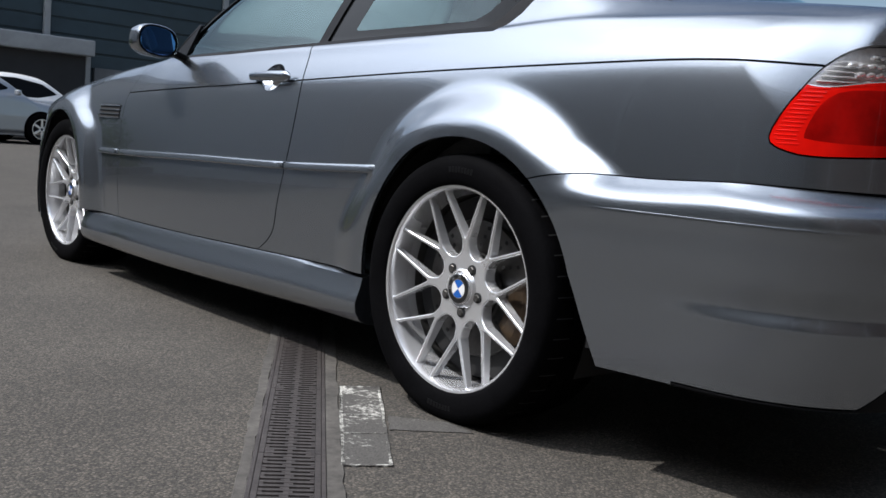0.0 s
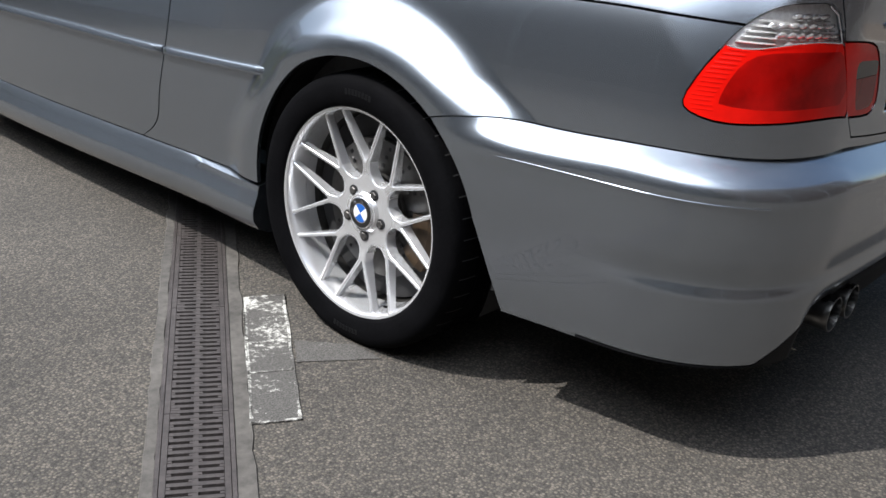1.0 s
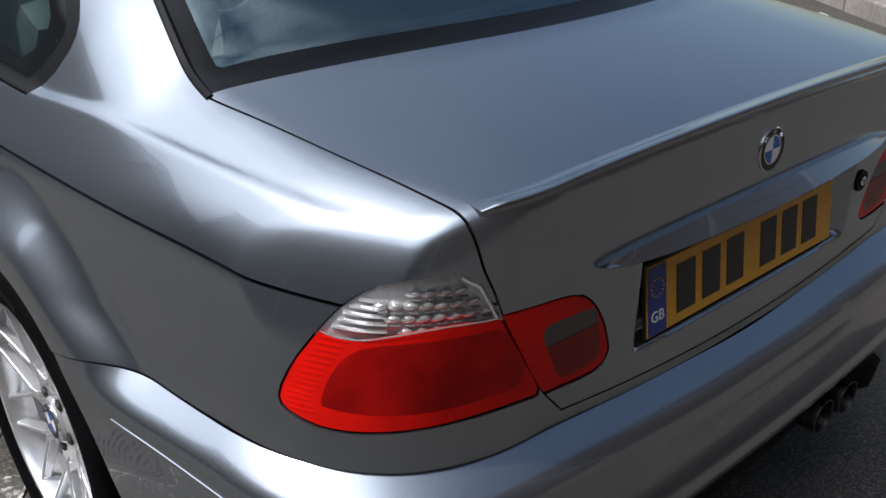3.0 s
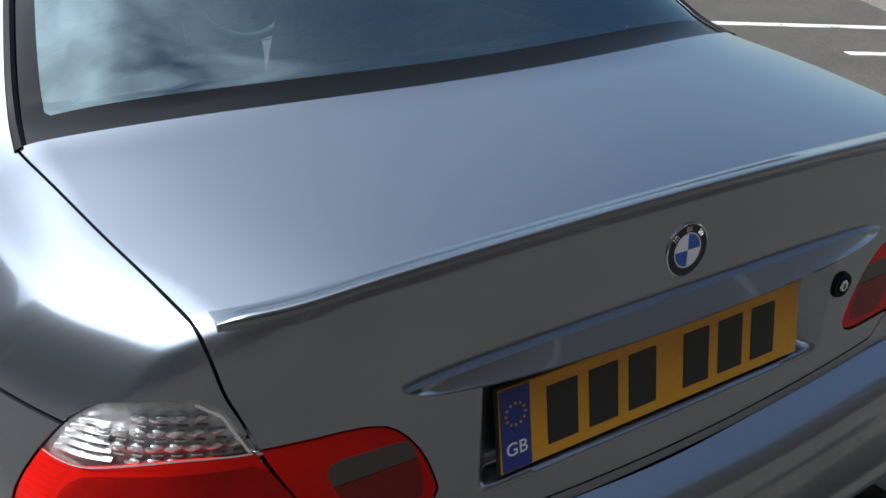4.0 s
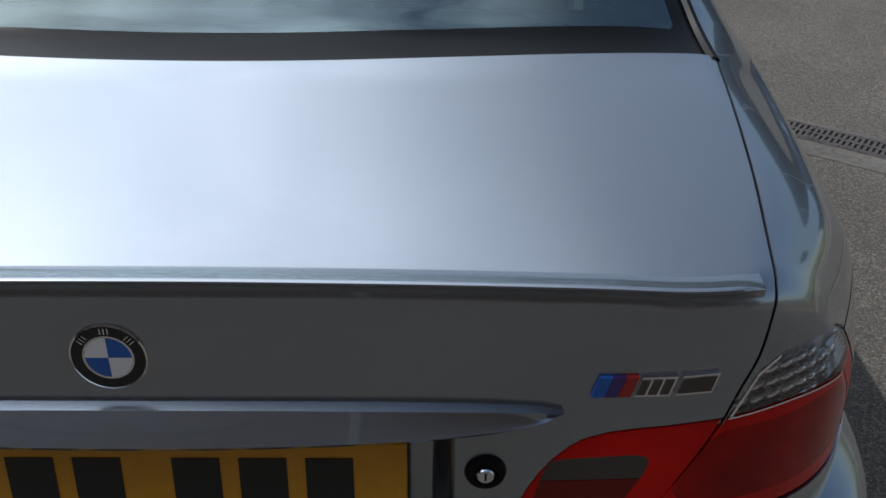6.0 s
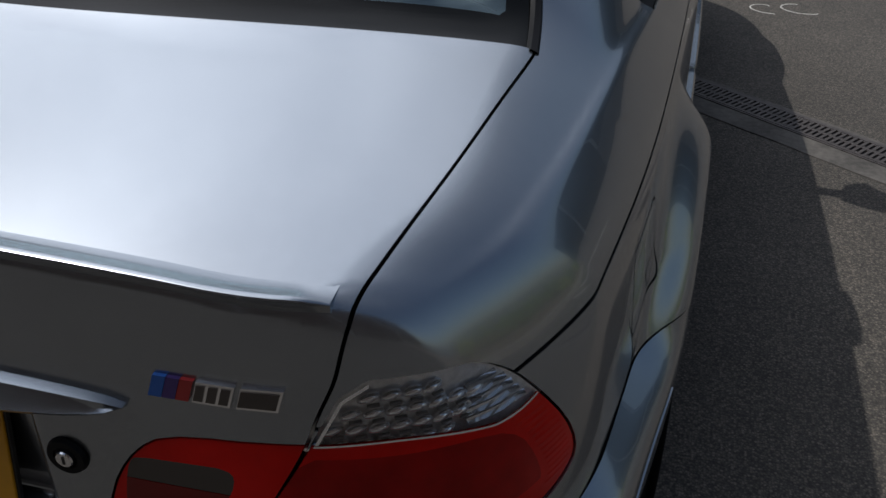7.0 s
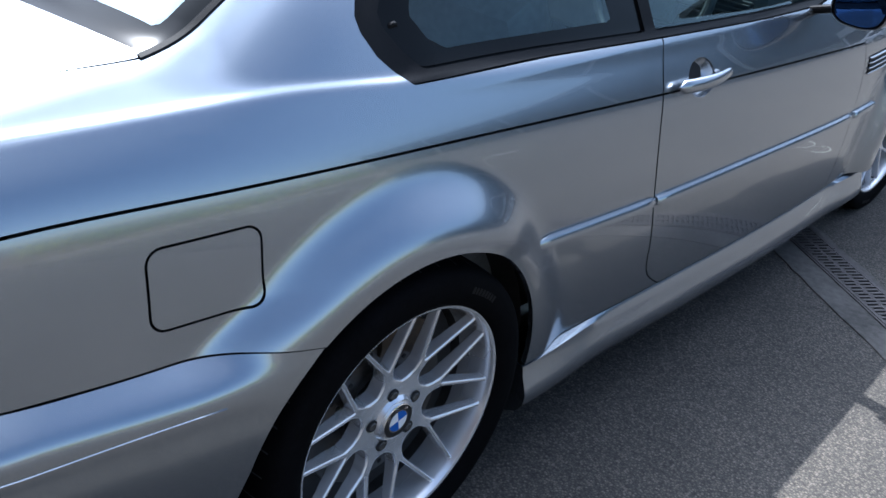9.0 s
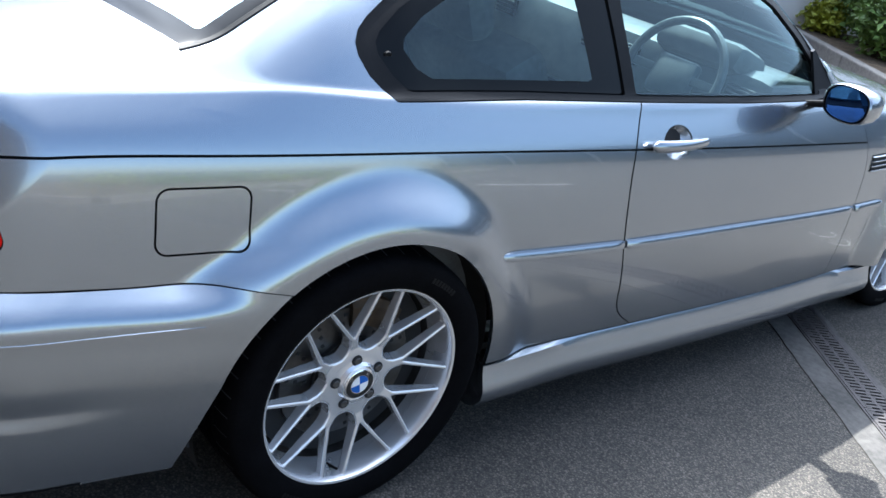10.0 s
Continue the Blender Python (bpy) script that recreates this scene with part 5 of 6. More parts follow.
# ---- ground ----
def asphalt(name, tone, stone):
    """Rolled asphalt: small stones of many greys in a dark binder, with broad stains."""
    m = material(name, tone, 0.88)
    b = m.node_tree.nodes["Principled BSDF"]
    place = node(m, "ShaderNodeTexCoord")
    cells = node(m, "ShaderNodeTexVoronoi", Scale=stone, Randomness=1.0)
    wire(m, place.outputs["Object"], cells.inputs["Vector"])
    fine = node(m, "ShaderNodeTexNoise", Scale=stone * 1.4, Detail=3.0)
    wire(m, place.outputs["Object"], fine.inputs["Vector"])
    grey = node(m, "ShaderNodeSeparateColor")
    wire(m, cells.outputs["Color"], grey.inputs[0])
    ramp = node(m, "ShaderNodeValToRGB")
    e = ramp.color_ramp.elements
    e[0].position, e[0].color = 0.0, (tone[0] * 0.52, tone[1] * 0.52, tone[2] * 0.53, 1)
    e[1].position, e[1].color = 1.0, (tone[0] * 1.75, tone[1] * 1.7, tone[2] * 1.62, 1)
    q = e.new(0.55)
    q.color = (tone[0] * 0.9, tone[1] * 0.9, tone[2] * 0.88, 1)
    q = e.new(0.85)
    q.color = (tone[0] * 1.32, tone[1] * 1.28, tone[2] * 1.2, 1)
    wire(m, grey.outputs[0], ramp.inputs[0])
    edge = node(m, "ShaderNodeMapRange")
    edge.inputs["From Min"].default_value, edge.inputs["From Max"].default_value = 0.25, 0.75
    edge.inputs["To Min"].default_value, edge.inputs["To Max"].default_value = 1.12, 0.5
    wire(m, cells.outputs["Distance"], edge.inputs["Value"])
    stain = node(m, "ShaderNodeTexNoise", Scale=1.7, Detail=7.0, Roughness=0.65)
    wire(m, place.outputs["Object"], stain.inputs["Vector"])
    wide = node(m, "ShaderNodeMapRange")
    wide.inputs["From Min"].default_value, wide.inputs["From Max"].default_value = 0.3, 0.7
    wide.inputs["To Min"].default_value, wide.inputs["To Max"].default_value = 0.78, 1.2
    wire(m, stain.outputs["Fac"], wide.inputs["Value"])
    k = node(m, "ShaderNodeMath", operation="MULTIPLY")
    wire(m, edge.outputs["Result"], k.inputs[0])
    wire(m, wide.outputs["Result"], k.inputs[1])
    out = node(m, "ShaderNodeVectorMath", operation="SCALE")
    wire(m, ramp.outputs["Color"], out.inputs[0])
    wire(m, k.outputs[0], out.inputs["Scale"])
    wire(m, out.outputs["Vector"], b.inputs["Base Color"])
    h = node(m, "ShaderNodeMath", operation="ADD")
    wire(m, cells.outputs["Distance"], h.inputs[0])
    wire(m, fine.outputs["Fac"], h.inputs[1])
    relief = node(m, "ShaderNodeBump", Strength=0.5, Distance=0.0025)
    relief.invert = True
    wire(m, h.outputs[0], relief.inputs["Height"])
    wire(m, relief.outputs["Normal"], b.inputs["Normal"])
    return m


ASPHALT = asphalt("asphalt", (0.075, 0.0672, 0.0585), 185.0)
CONCRETE = textured(material("worn_concrete", (0.074, 0.068, 0.061), 0.85), 45, 0.5, 1.45, detail=8, bump=0.4, distance=0.003)
IRON = textured(material("grey_cast_iron", (0.058, 0.050, 0.048), 0.6, 0.3), 80, 0.6, 1.4, bump=0.3)
bm = bmesh.new()
bmesh.ops.create_grid(bm, x_segments=1, y_segments=1, size=400)
tagged(part("ground", bm, ASPHALT), "grey-brown worn asphalt yard surface", "ground", kind="structure")

ALONG, ACROSS = Vector((0.569, 0.822, 0)), Vector((0.822, -0.569, 0))
CORNER = Vector((0.39, 2.48, 0))


def grate_mesh(bar):
    """One cast section, half a metre long, with two staggered rows of slots, or one of its bars."""
    me = bpy.data.meshes.new("bar" if bar else "drain_grate")
    vs, fs = [], []

    def slab(x0, x1, y0, y1, z0=-0.004, z1=0.008):
        c = len(vs)
        vs.extend([(x0, y0, z0), (x1, y0, z0), (x1, y1, z0), (x0, y1, z0), (x0 + 0.0008, y0 + 0.0008, z1), (x1 - 0.0008, y0 + 0.0008, z1), (x1 - 0.0008, y1 - 0.0008, z1), (x0 + 0.0008, y1 - 0.0008, z1)])
        fs.extend([tuple(c + i for i in f) for f in ((4, 5, 6, 7), (0, 1, 5, 4), (1, 2, 6, 5), (2, 3, 7, 6), (3, 0, 4, 7))])

    n, pitch = 24, 0.0208
    if bar:
        slab(-0.0525, 0.0525, 0, 0.0125, z1=0.0076)
    else:
        slab(-0.065, -0.052, 0, 0.499)
        slab(0.052, 0.065, 0, 0.499)
        slab(-0.006, 0.006, 0, 0.499, z1=0.0070)
        for i in range(n):
            y = 0.0005 + i * pitch
            for x0, x1 in (((-0.053, -0.032), (0.032, 0.053)) if i in (0, n - 1) else ((-0.053, -0.043), (0.004, 0.013)) if i % 2 else ((-0.013, -0.004), (0.043, 0.053))):
                slab(x0, x1, y + 0.0125, y + pitch, z1=0.0074)
    me.from_pydata(vs, [], fs)
    me.materials.append(IRON)
    return me


def strip(name, a, b, way, left, right, z, mat, label, cat, rough=0.0, seed=1):
    """A flat strip on the ground along a line, with uneven edges."""
    rnd = random.Random(seed)
    bm = bmesh.new()
    n = max(2, int((b - a) / 0.05))
    side = Vector((way.y, -way.x, 0))
    rows = []
    for i in range(n + 1):
        s = a + (b - a) * i / n
        l = left + rough * rnd.uniform(-1, 1)
        r = right + rough * rnd.uniform(-1, 1)
        rows.append([bm.verts.new(way * s + side * o + Vector((0, 0, h))) for o, h in ((l - 0.004, -0.004), (l, z), (r, z), (r + 0.004, -0.004))])
    for p, q in zip(rows, rows[1:]):
        for i in range(3):
            bm.faces.new((p[i], q[i], q[i + 1], p[i + 1]))
    bmesh.ops.recalc_face_normals(bm, faces=bm.faces)
    return tagged(part(name, bm, mat), label, cat, kind="structure")


GRATE, BAR = grate_mesh(False), grate_mesh(True)
for way, start, count, seed in ((ALONG, -9, 9, 3), (ACROSS, 0, 9, 5)):
    yaw = math.degrees(math.atan2(way.y, way.x)) - 90
    for i in range(count):
        at = CORNER + way * ((start + i) * 0.5 + (0.08 if start == 0 else -0.08))
        g = new("drain_grate", GRATE)
        g.matrix_basis = Matrix.Translation(at) @ pose(0, 0, 0, 0, 0, yaw)
        tagged(g, "slotted cast-iron drain grate set in the asphalt", "drain grate", "drain channel grates")
        for k in range(24):
            q = new("bar", BAR)
            q.parent = g
            q.matrix_local = Matrix.Translation((0, 0.0005 + k * 0.0208, 0))
    lo, hi = (start * 0.5 - 0.08, -0.06) if start else (0.06, count * 0.5)
    # the channel is a flat black strip: its shade is colour, not depth
    for name, l, r, z, mat, ro, lab in (("channel", -0.06, 0.06, 0.001, DARK, 0, "flat dark sheet for the shade under the grates"), ("kerb_rail", -0.074, -0.066, 0.007, IRON, 0, "iron edge rail of the drain"), ("kerb_rail", 0.066, 0.074, 0.007, IRON, 0, "iron edge rail of the drain"), ("concrete_edging", -0.098 if start else -0.095, -0.0745, 0.004, CONCRETE, 0.004, "worn concrete edging beside the drain"), ("concrete_edging", 0.0745, 0.108 if start else 0.185, 0.004, CONCRETE, 0.003, "worn concrete edging beside the drain")):
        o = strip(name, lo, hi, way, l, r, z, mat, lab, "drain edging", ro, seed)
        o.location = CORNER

# worn white paint
def worn_paint(name, wear):
    m = material(name, (0.55, 0.54, 0.50), 0.8)
    b = m.node_tree.nodes["Principled BSDF"]
    place = node(m, "ShaderNodeTexCoord")
    n1 = node(m, "ShaderNodeTexNoise", Scale=70.0, Detail=8.0, Roughness=0.75)
    n2 = node(m, "ShaderNodeTexNoise", Scale=5.0, Detail=3.0)
    add = node(m, "ShaderNodeMath", operation="ADD")
    for n in (n1, n2):
        wire(m, place.outputs["Object"], n.inputs["Vector"])
    wire(m, n1.outputs["Fac"], add.inputs[0])
    wire(m, n2.outputs["Fac"], add.inputs[1])
    ramp = node(m, "ShaderNodeMapRange")
    ramp.inputs["From Min"].default_value, ramp.inputs["From Max"].default_value = wear, wear + 0.16
    wire(m, add.outputs[0], ramp.inputs["Value"])
    mix = node(m, "ShaderNodeMix", data_type="RGBA")
    mix.inputs[6].default_value = (0.066, 0.062, 0.057, 1)
    mix.inputs[7].default_value = (0.52, 0.51, 0.47, 1)
    wire(m, ramp.outputs["Result"], mix.inputs[0])
    grit = node(m, "ShaderNodeTexNoise", Scale=260.0, Detail=2.0)
    wire(m, place.outputs["Object"], grit.inputs["Vector"])
    gain = node(m, "ShaderNodeMapRange")
    gain.inputs["From Min"].default_value, gain.inputs["From Max"].default_value = 0.3, 0.7
    gain.inputs["To Min"].default_value, gain.inputs["To Max"].default_value = 0.45, 1.5
    wire(m, grit.outputs["Fac"], gain.inputs["Value"])
    speck = node(m, "ShaderNodeVectorMath", operation="SCALE")
    wire(m, mix.outputs[2], speck.inputs[0])
    wire(m, gain.outputs["Result"], speck.inputs["Scale"])
    wire(m, speck.outputs["Vector"], b.inputs["Base Color"])
    relief = node(m, "ShaderNodeBump", Strength=0.5, Distance=0.002)
    wire(m, n1.outputs["Fac"], relief.inputs["Height"])
    wire(m, relief.outputs["Normal"], b.inputs["Normal"])
    return m


WORN = worn_paint("worn_white_paint", 1.03)
LINE = worn_paint("white_line_paint", 0.78)
mark = empty("painted_mark", "worn white painted T-shaped mark on the asphalt", "ground marking")


def patch(name, corners, mat, parent, z=0.003, cells=14):
    rnd = random.Random(len(name) + cells)
    c = [Vector((*q, z)) for q in corners]
    rag = 0.0018 if name == "paint_edge" else 0.003
    bm = bmesh.new()
    pts = []
    for i in range(4):
        a, b = c[i], c[(i + 1) % 4]
        for k in range(cells):
            w = a + (b - a) * k / cells
            pts.append(bm.verts.new((w.x + rnd.uniform(-1, 1) * rag, w.y + rnd.uniform(-1, 1) * rag, z)))
    f = bm.faces.new(pts)
    f.normal_update()
    if f.normal.z < 0:
        f.normal_flip()
    ex = bmesh.ops.extrude_face_region(bm, geom=[f])
    for v in ex["geom"]:
        if isinstance(v, bmesh.types.BMVert):
            v.co.z -= 0.006
    bmesh.ops.recalc_face_normals(bm, faces=bm.faces)
    return part(name, bm, mat, parent)


patch("stem", [(-0.950, 0.340), (-0.856, 0.295), (-1.214, -0.204), (-1.300, -0.153)], WORN, mark)
patch("arm", [(-1.000, 0.075), (-0.900, -0.040), (-0.905, -0.125), (-1.065, -0.012)], worn_paint("faint_paint", 1.18), mark, 0.0025)
STEM = [Vector((-0.950, 0.340, 0)), Vector((-0.856, 0.295, 0)), Vector((-1.214, -0.204, 0)), Vector((-1.300, -0.153, 0))]
EDGE = worn_paint("paint_edge", 0.93)
outline = [(STEM[i], STEM[(i + 1) % 4]) for i in range(4)] + [(STEM[0].lerp(STEM[3], k), STEM[1].lerp(STEM[2], k)) for k in (0.42, 0.66)]
for k, (a, b) in enumerate(outline):
    w = (b - a).normalized()
    n = Vector((-w.y, w.x, 0)) * 0.0035
    patch("paint_edge", [(a - n)[:2], (b - n)[:2], (b + n)[:2], (a + n)[:2]], EDGE, mark, 0.0042, 9 + k)
tagged(patch("bay_line", [(3.80, 3.60), (3.85, 3.70), (5.75, 2.25), (5.70, 2.15)], LINE, None), "white painted parking bay line", "road marking", kind="structure")
tagged(patch("bay_line", [(4.62, 1.94), (4.66, 2.02), (5.22, 1.62), (5.18, 1.54)], LINE, None), "short white painted parking bay line", "road marking", kind="structure")
for i, (x, y, r) in enumerate(((1.17, 3.22, 0.05), (1.33, 3.25, 0.055))):
    bm = bmesh.new()
    rows = []
    for k in range(20):
        a = k / 19 * 5.2 + i
        p = Vector((x + r * 1.2 * math.cos(a) + 0.01 * k * 0.3, y + r * 0.8 * math.sin(a) - 0.004 * k, 0.002))
        n = Vector((math.cos(a), math.sin(a), 0)) * 0.004
        rows.append((bm.verts.new(p - n), bm.verts.new(p + n)))
    for p, q in zip(rows, rows[1:]):
        bm.faces.new((p[0], p[1], q[1], q[0]))
    bmesh.ops.recalc_face_normals(bm, faces=bm.faces)
    tagged(part("chalk_mark", bm, LINE), "thin white chalk squiggle on the asphalt", "ground marking", "chalk marks")


# ---- round the yard ----
CLAD = textured(material("blue_grey_cladding", (0.034, 0.056, 0.068), 0.45, 0.1), 3, 0.85, 1.15, rough_var=0.1)
CLAD_LIGHT = textured(material("grey_render", (0.16, 0.165, 0.165), 0.8), 5, 0.85, 1.12)
GREY_METAL = textured(material("grey_shutter", (0.33, 0.34, 0.34), 0.5, 0.2), 4, 0.85, 1.1)
SHUTTER = textured(material("dark_doorway", (0.02, 0.02, 0.022), 0.5), 4, 0.8, 1.2)
BRICK = textured(material("dark_brown_brick", (0.065, 0.045, 0.036), 0.85), 8, 0.6, 1.3, bump=0.3)
RENDER = textured(material("pale_render", (0.80, 0.78, 0.75), 0.8), 4, 0.92, 1.04)
SOIL = textured(material("bark_chips", (0.10, 0.07, 0.045), 0.95), 60, 0.4, 1.7, bump=0.8, distance=0.02)
KERB = textured(material("kerb_stone", (0.22, 0.20, 0.18), 0.85), 30, 0.7, 1.25, bump=0.3)


def warehouse(at, yaw, length, height, wall, ribs, label, bays=3, depth=8.0):
    """A long clad building, its front on its own x axis, with lapped sheets, posts and a roof."""
    b = empty("warehouse", label, "building")
    b.matrix_basis = pose(at[0], at[1], 0, 0, 0, yaw)
    bm = bmesh.new()
    box(bm, (length, depth, height), (length / 2, depth / 2, height / 2))
    part("wall", bm, wall, b)
    bm = bmesh.new()
    box(bm, (length + 0.6, depth + 0.6, 0.25), (length / 2, depth / 2, height + 0.12), bevel=0.03)
    part("roof", bm, GREY_METAL, b)
    n = int(height / ribs)
    for i in range(1, n):
        bm = bmesh.new()
        box(bm, (length, 0.05, ribs * 0.86), (length / 2, -0.02, i * ribs), bevel=0.012)
        part("cladding_sheet", bm, wall, b)
    for i in range(bays + 1):
        bm = bmesh.new()
        box(bm, (0.16, 0.14, height), (length * i / bays, -0.09, height / 2), bevel=0.02)
        part("post", bm, GREY_METAL, b)
    return b


# the blue-grey shed across the yard, with a shutter under a canopy
shed = warehouse((-14.0, 24.0), 0, 46.0, 6.4, CLAD, 0.42, "long blue-grey metal-clad shed with a roller doorway", 9)
bm = bmesh.new()
box(bm, (6.6, 0.12, 2.2), (18.2, -0.16, 1.1))
part("doorway", bm, SHUTTER, shed, "dark open doorway")
bm = bmesh.new()
box(bm, (7.6, 0.5, 0.42), (17.75, -0.35, 2.42), bevel=0.04)
part("canopy", bm, GREY_METAL, shed, "pale grey shutter box")
bm = bmesh.new()
box(bm, (0.14, 0.16, 2.3), (21.5, -0.18, 1.15), bevel=0.02)
part("door_jamb", bm, GREY_METAL, shed)
bm = bmesh.new()
box(bm, (9.0, 0.14, 1.95), (26.2, -0.14, 0.975))
part("plinth", bm, CLAD_LIGHT, shed, "grey rendered plinth")

# added out of view: blocks the sky behind and darkens the tail's reflections
rear = warehouse((18.0, -9.0), 180, 36.0, 11.0, BRICK, 0.6, "unseen brown brick block added behind the yard to hold off skylight", 6)
# out of view: placed and raised to darken flank reflections and cut skylight
left = warehouse((-12.0, -15.0), 90, 26.0, 8.0, CLAD_LIGHT, 0.7, "unseen grey rendered building on the left, sized to hold off skylight", 5)


def small_car(at, yaw, paint, glass_mat, label, long=4.1, high=1.45):
    """A parked family car: rounded body, glasshouse, wheels, lamps."""
    root = empty("parked_car", label, "car", group="cars parked by the shed")

    def form(x, y, z):
        x = np.abs(x)
        w = 0.84 - 0.05 * (np.abs(y) / (long / 2)) ** 4 - 0.10 * np.maximum(z - 0.55, 0)
        top = z - (0.95 - 0.16 * step(0.4, long / 2, y) - 0.05 * step(-0.6, -long / 2, y))
        low = smax(smax(smax(x - w, np.abs(y) - long / 2 + 0.12 * np.abs(z - 0.55), 0.35), top, 0.12), 0.24 - z, 0.05)
        roof = z - (high - 0.10 * x * x - 0.16 * (y + 0.35) ** 2 * (0.9 + 0 * x))
        cab = smax(smax(x - (0.80 - 0.42 * np.maximum(z - 0.92, 0)), roof, 0.15), smax(y - (0.98 - 1.3 * (z - 0.95)), -y - (long / 2 - 0.22 - 0.5 * (z - 0.95)), 0.1), 0.1)
        return smin(low, cab, 0.06)

    arch = lambda x, y, z: 0.36 - np.minimum(np.hypot(y - long * 0.31, z - 0.31), np.hypot(y + long * 0.31, z - 0.31))
    m = nets(form, (-0.95, -long / 2 - 0.1, 0.15), (0.95, long / 2 + 0.1, high + 0.1), 0.04)
    m = clip(m, lambda x, y, z: np.where(np.abs(x) > 0.5, arch(x, y, z), -1.0))
    win = polygon([(-long / 2 + 0.42, 0.96), (-long / 2 + 0.62, high - 0.14), (0.15, high - 0.11), (0.82, 0.97)], 1)
    glassy = lambda x, y, z: np.maximum(distance(y, z, win), 0.30 - np.abs(x))
    sheet("body", clip(m, lambda x, y, z: -glassy(x, y, z)), paint, root)
    sheet("window", clip(m, glassy), glass_mat, root, "dark side glass")
    bm = bmesh.new()
    box(bm, (1.4, long - 0.8, 0.5), (0, 0, 0.50))
    part("inside", bm, DARK, root)
    for sx in (-1, 1):
        for sy in (-1, 1):
            bm = bmesh.new()
            lathe(bm, [(-0.09, 0.2), (0.09, 0.2), (0.10, 0.27), (0.08, 0.31), (-0.08, 0.31)], 32)
            t = part("tyre", bm, RUBBER, root, smooth=True)
            t.matrix_local = pose(sx * 0.76, sy * long * 0.31, 0.31, 0, 0, 0 if sx > 0 else 180)
            bm = bmesh.new()
            for k in range(6):
                a = k * math.pi / 3
                box(bm, (0.02, 0.05, 0.17), (0.095, 0.11 * math.sin(a), 0.11 * math.cos(a)), bevel=0.006, turn=pose(0, 0, 0, -math.degrees(a), 0, 0))
            lathe(bm, [(0.08, 0.205), (0.105, 0.205), (0.105, 0.19), (0.06, 0.185)], 32)
            r = part("rim", bm, ALLOY, root)
            r.matrix_local = pose(sx * 0.76, sy * long * 0.31, 0.31, 0, 0, 0 if sx > 0 else 180)
        bm = bmesh.new()
        box(bm, (0.16, 0.09, 0.11), (sx * 0.93, 0.72, 1.0), bevel=0.03)
        part("door_mirror", bm, paint, root)
        bm = bmesh.new()
        box(bm, (0.22, 0.1, 0.14), (sx * 0.62, long / 2 - 0.1, 0.68), bevel=0.03)
        part("headlamp", bm, LENS, root)
    root.matrix_basis = pose(at[0], at[1], 0, 0, 0, yaw)
    return root


SILVER = material("silver_car_paint", (0.42, 0.44, 0.46), 0.35, 0.6, Coat_Weight=1.0, Coat_Roughness=0.05)
WHITE_PAINT = material("white_car_paint", (0.72, 0.73, 0.74), 0.3, Coat_Weight=1.0, Coat_Roughness=0.05)
small_car((2.95, 18.6), -80, SILVER, FRIT, "silver family hatchback parked beside the shed")
small_car((4.9, 21.4), -82, WHITE_PAINT, FRIT, "white family car parked against the shed", 4.3, 1.5)

# planting beds behind kerbs
LEAF = textured(material("green_leaves", (0.13, 0.21, 0.045), 0.5), 12, 0.5, 1.6)
LEAF_YELLOW = textured(material("yellow_green_leaves", (0.30, 0.32, 0.035), 0.5), 12, 0.6, 1.5)
TWIG = textured(material("brown_twigs", (0.07, 0.05, 0.035), 0.9), 30, 0.6, 1.4)


def shrub(at, r, h, seed, mat, count=900, leaf=0.07):
    """Stems that fan out, and many small folded leaves in clumps."""
    rnd = random.Random(seed)
    root = empty("shrub", "leafy green shrub in the planting bed", "shrub", at, "shrubs in the beds")
    bm = bmesh.new()
    tips = []
    for i in range(16):
        a, lean = rnd.uniform(0, 6.28), rnd.uniform(0.1, 0.9)
        p0 = Vector((0.05 * math.cos(a), 0.05 * math.sin(a), 0))
        p1 = Vector((r * lean * math.cos(a), r * lean * math.sin(a), h * rnd.uniform(0.6, 1.0) * (1 - 0.35 * lean)))
        tips.append((p0, p1))
        side = Vector((-math.sin(a), math.cos(a), 0))
        prev = None
        for k in range(5):
            q = p0.lerp(p1, k / 4) + Vector((0, 0, 0.12 * h * math.sin(math.pi * k / 4)))
            w = 0.014 * (1 - 0.8 * k / 4)
            ring = [bm.verts.new(q + side * w * math.cos(b) + Vector((math.cos(a), math.sin(a), 0)) * w * math.sin(b)) for b in (0, 2.1, 4.2)]
            if prev:
                for j in range(3):
                    bm.faces.new((prev[j], prev[(j + 1) % 3], ring[(j + 1) % 3], ring[j]))
            prev = ring
    part("stems", bm, TWIG, root)
    vs, fs = [], []
    for i in range(count):
        p0, p1 = rnd.choice(tips)
        k = rnd.uniform(0.25, 1.05)
        c = p0.lerp(p1, k) + Vector([rnd.gauss(0, 0.10 * r + 0.03) for _ in range(3)])
        if c.z < 0.02:
            continue
        m = Euler((rnd.uniform(-1, 1), rnd.uniform(-1, 1), rnd.uniform(0, 6.28))).to_matrix()
        s = leaf * rnd.uniform(0.6, 1.3)
        b = len(vs)
        for q in ((0, 0, 0), (0.35, 0.5, 0.12), (0, 1.0, -0.1), (-0.35, 0.5, 0.12)):
            vs.append(tuple(c + m @ (Vector(q) * s)))
        fs += [(b, b + 1, b + 2), (b, b + 2, b + 3)]
    me = bpy.data.meshes.new("leaves")
    me.from_pydata(vs, [], fs)
    me.materials.append(mat)
    ob = new("leaves", me)
    ob.parent = root
    return root


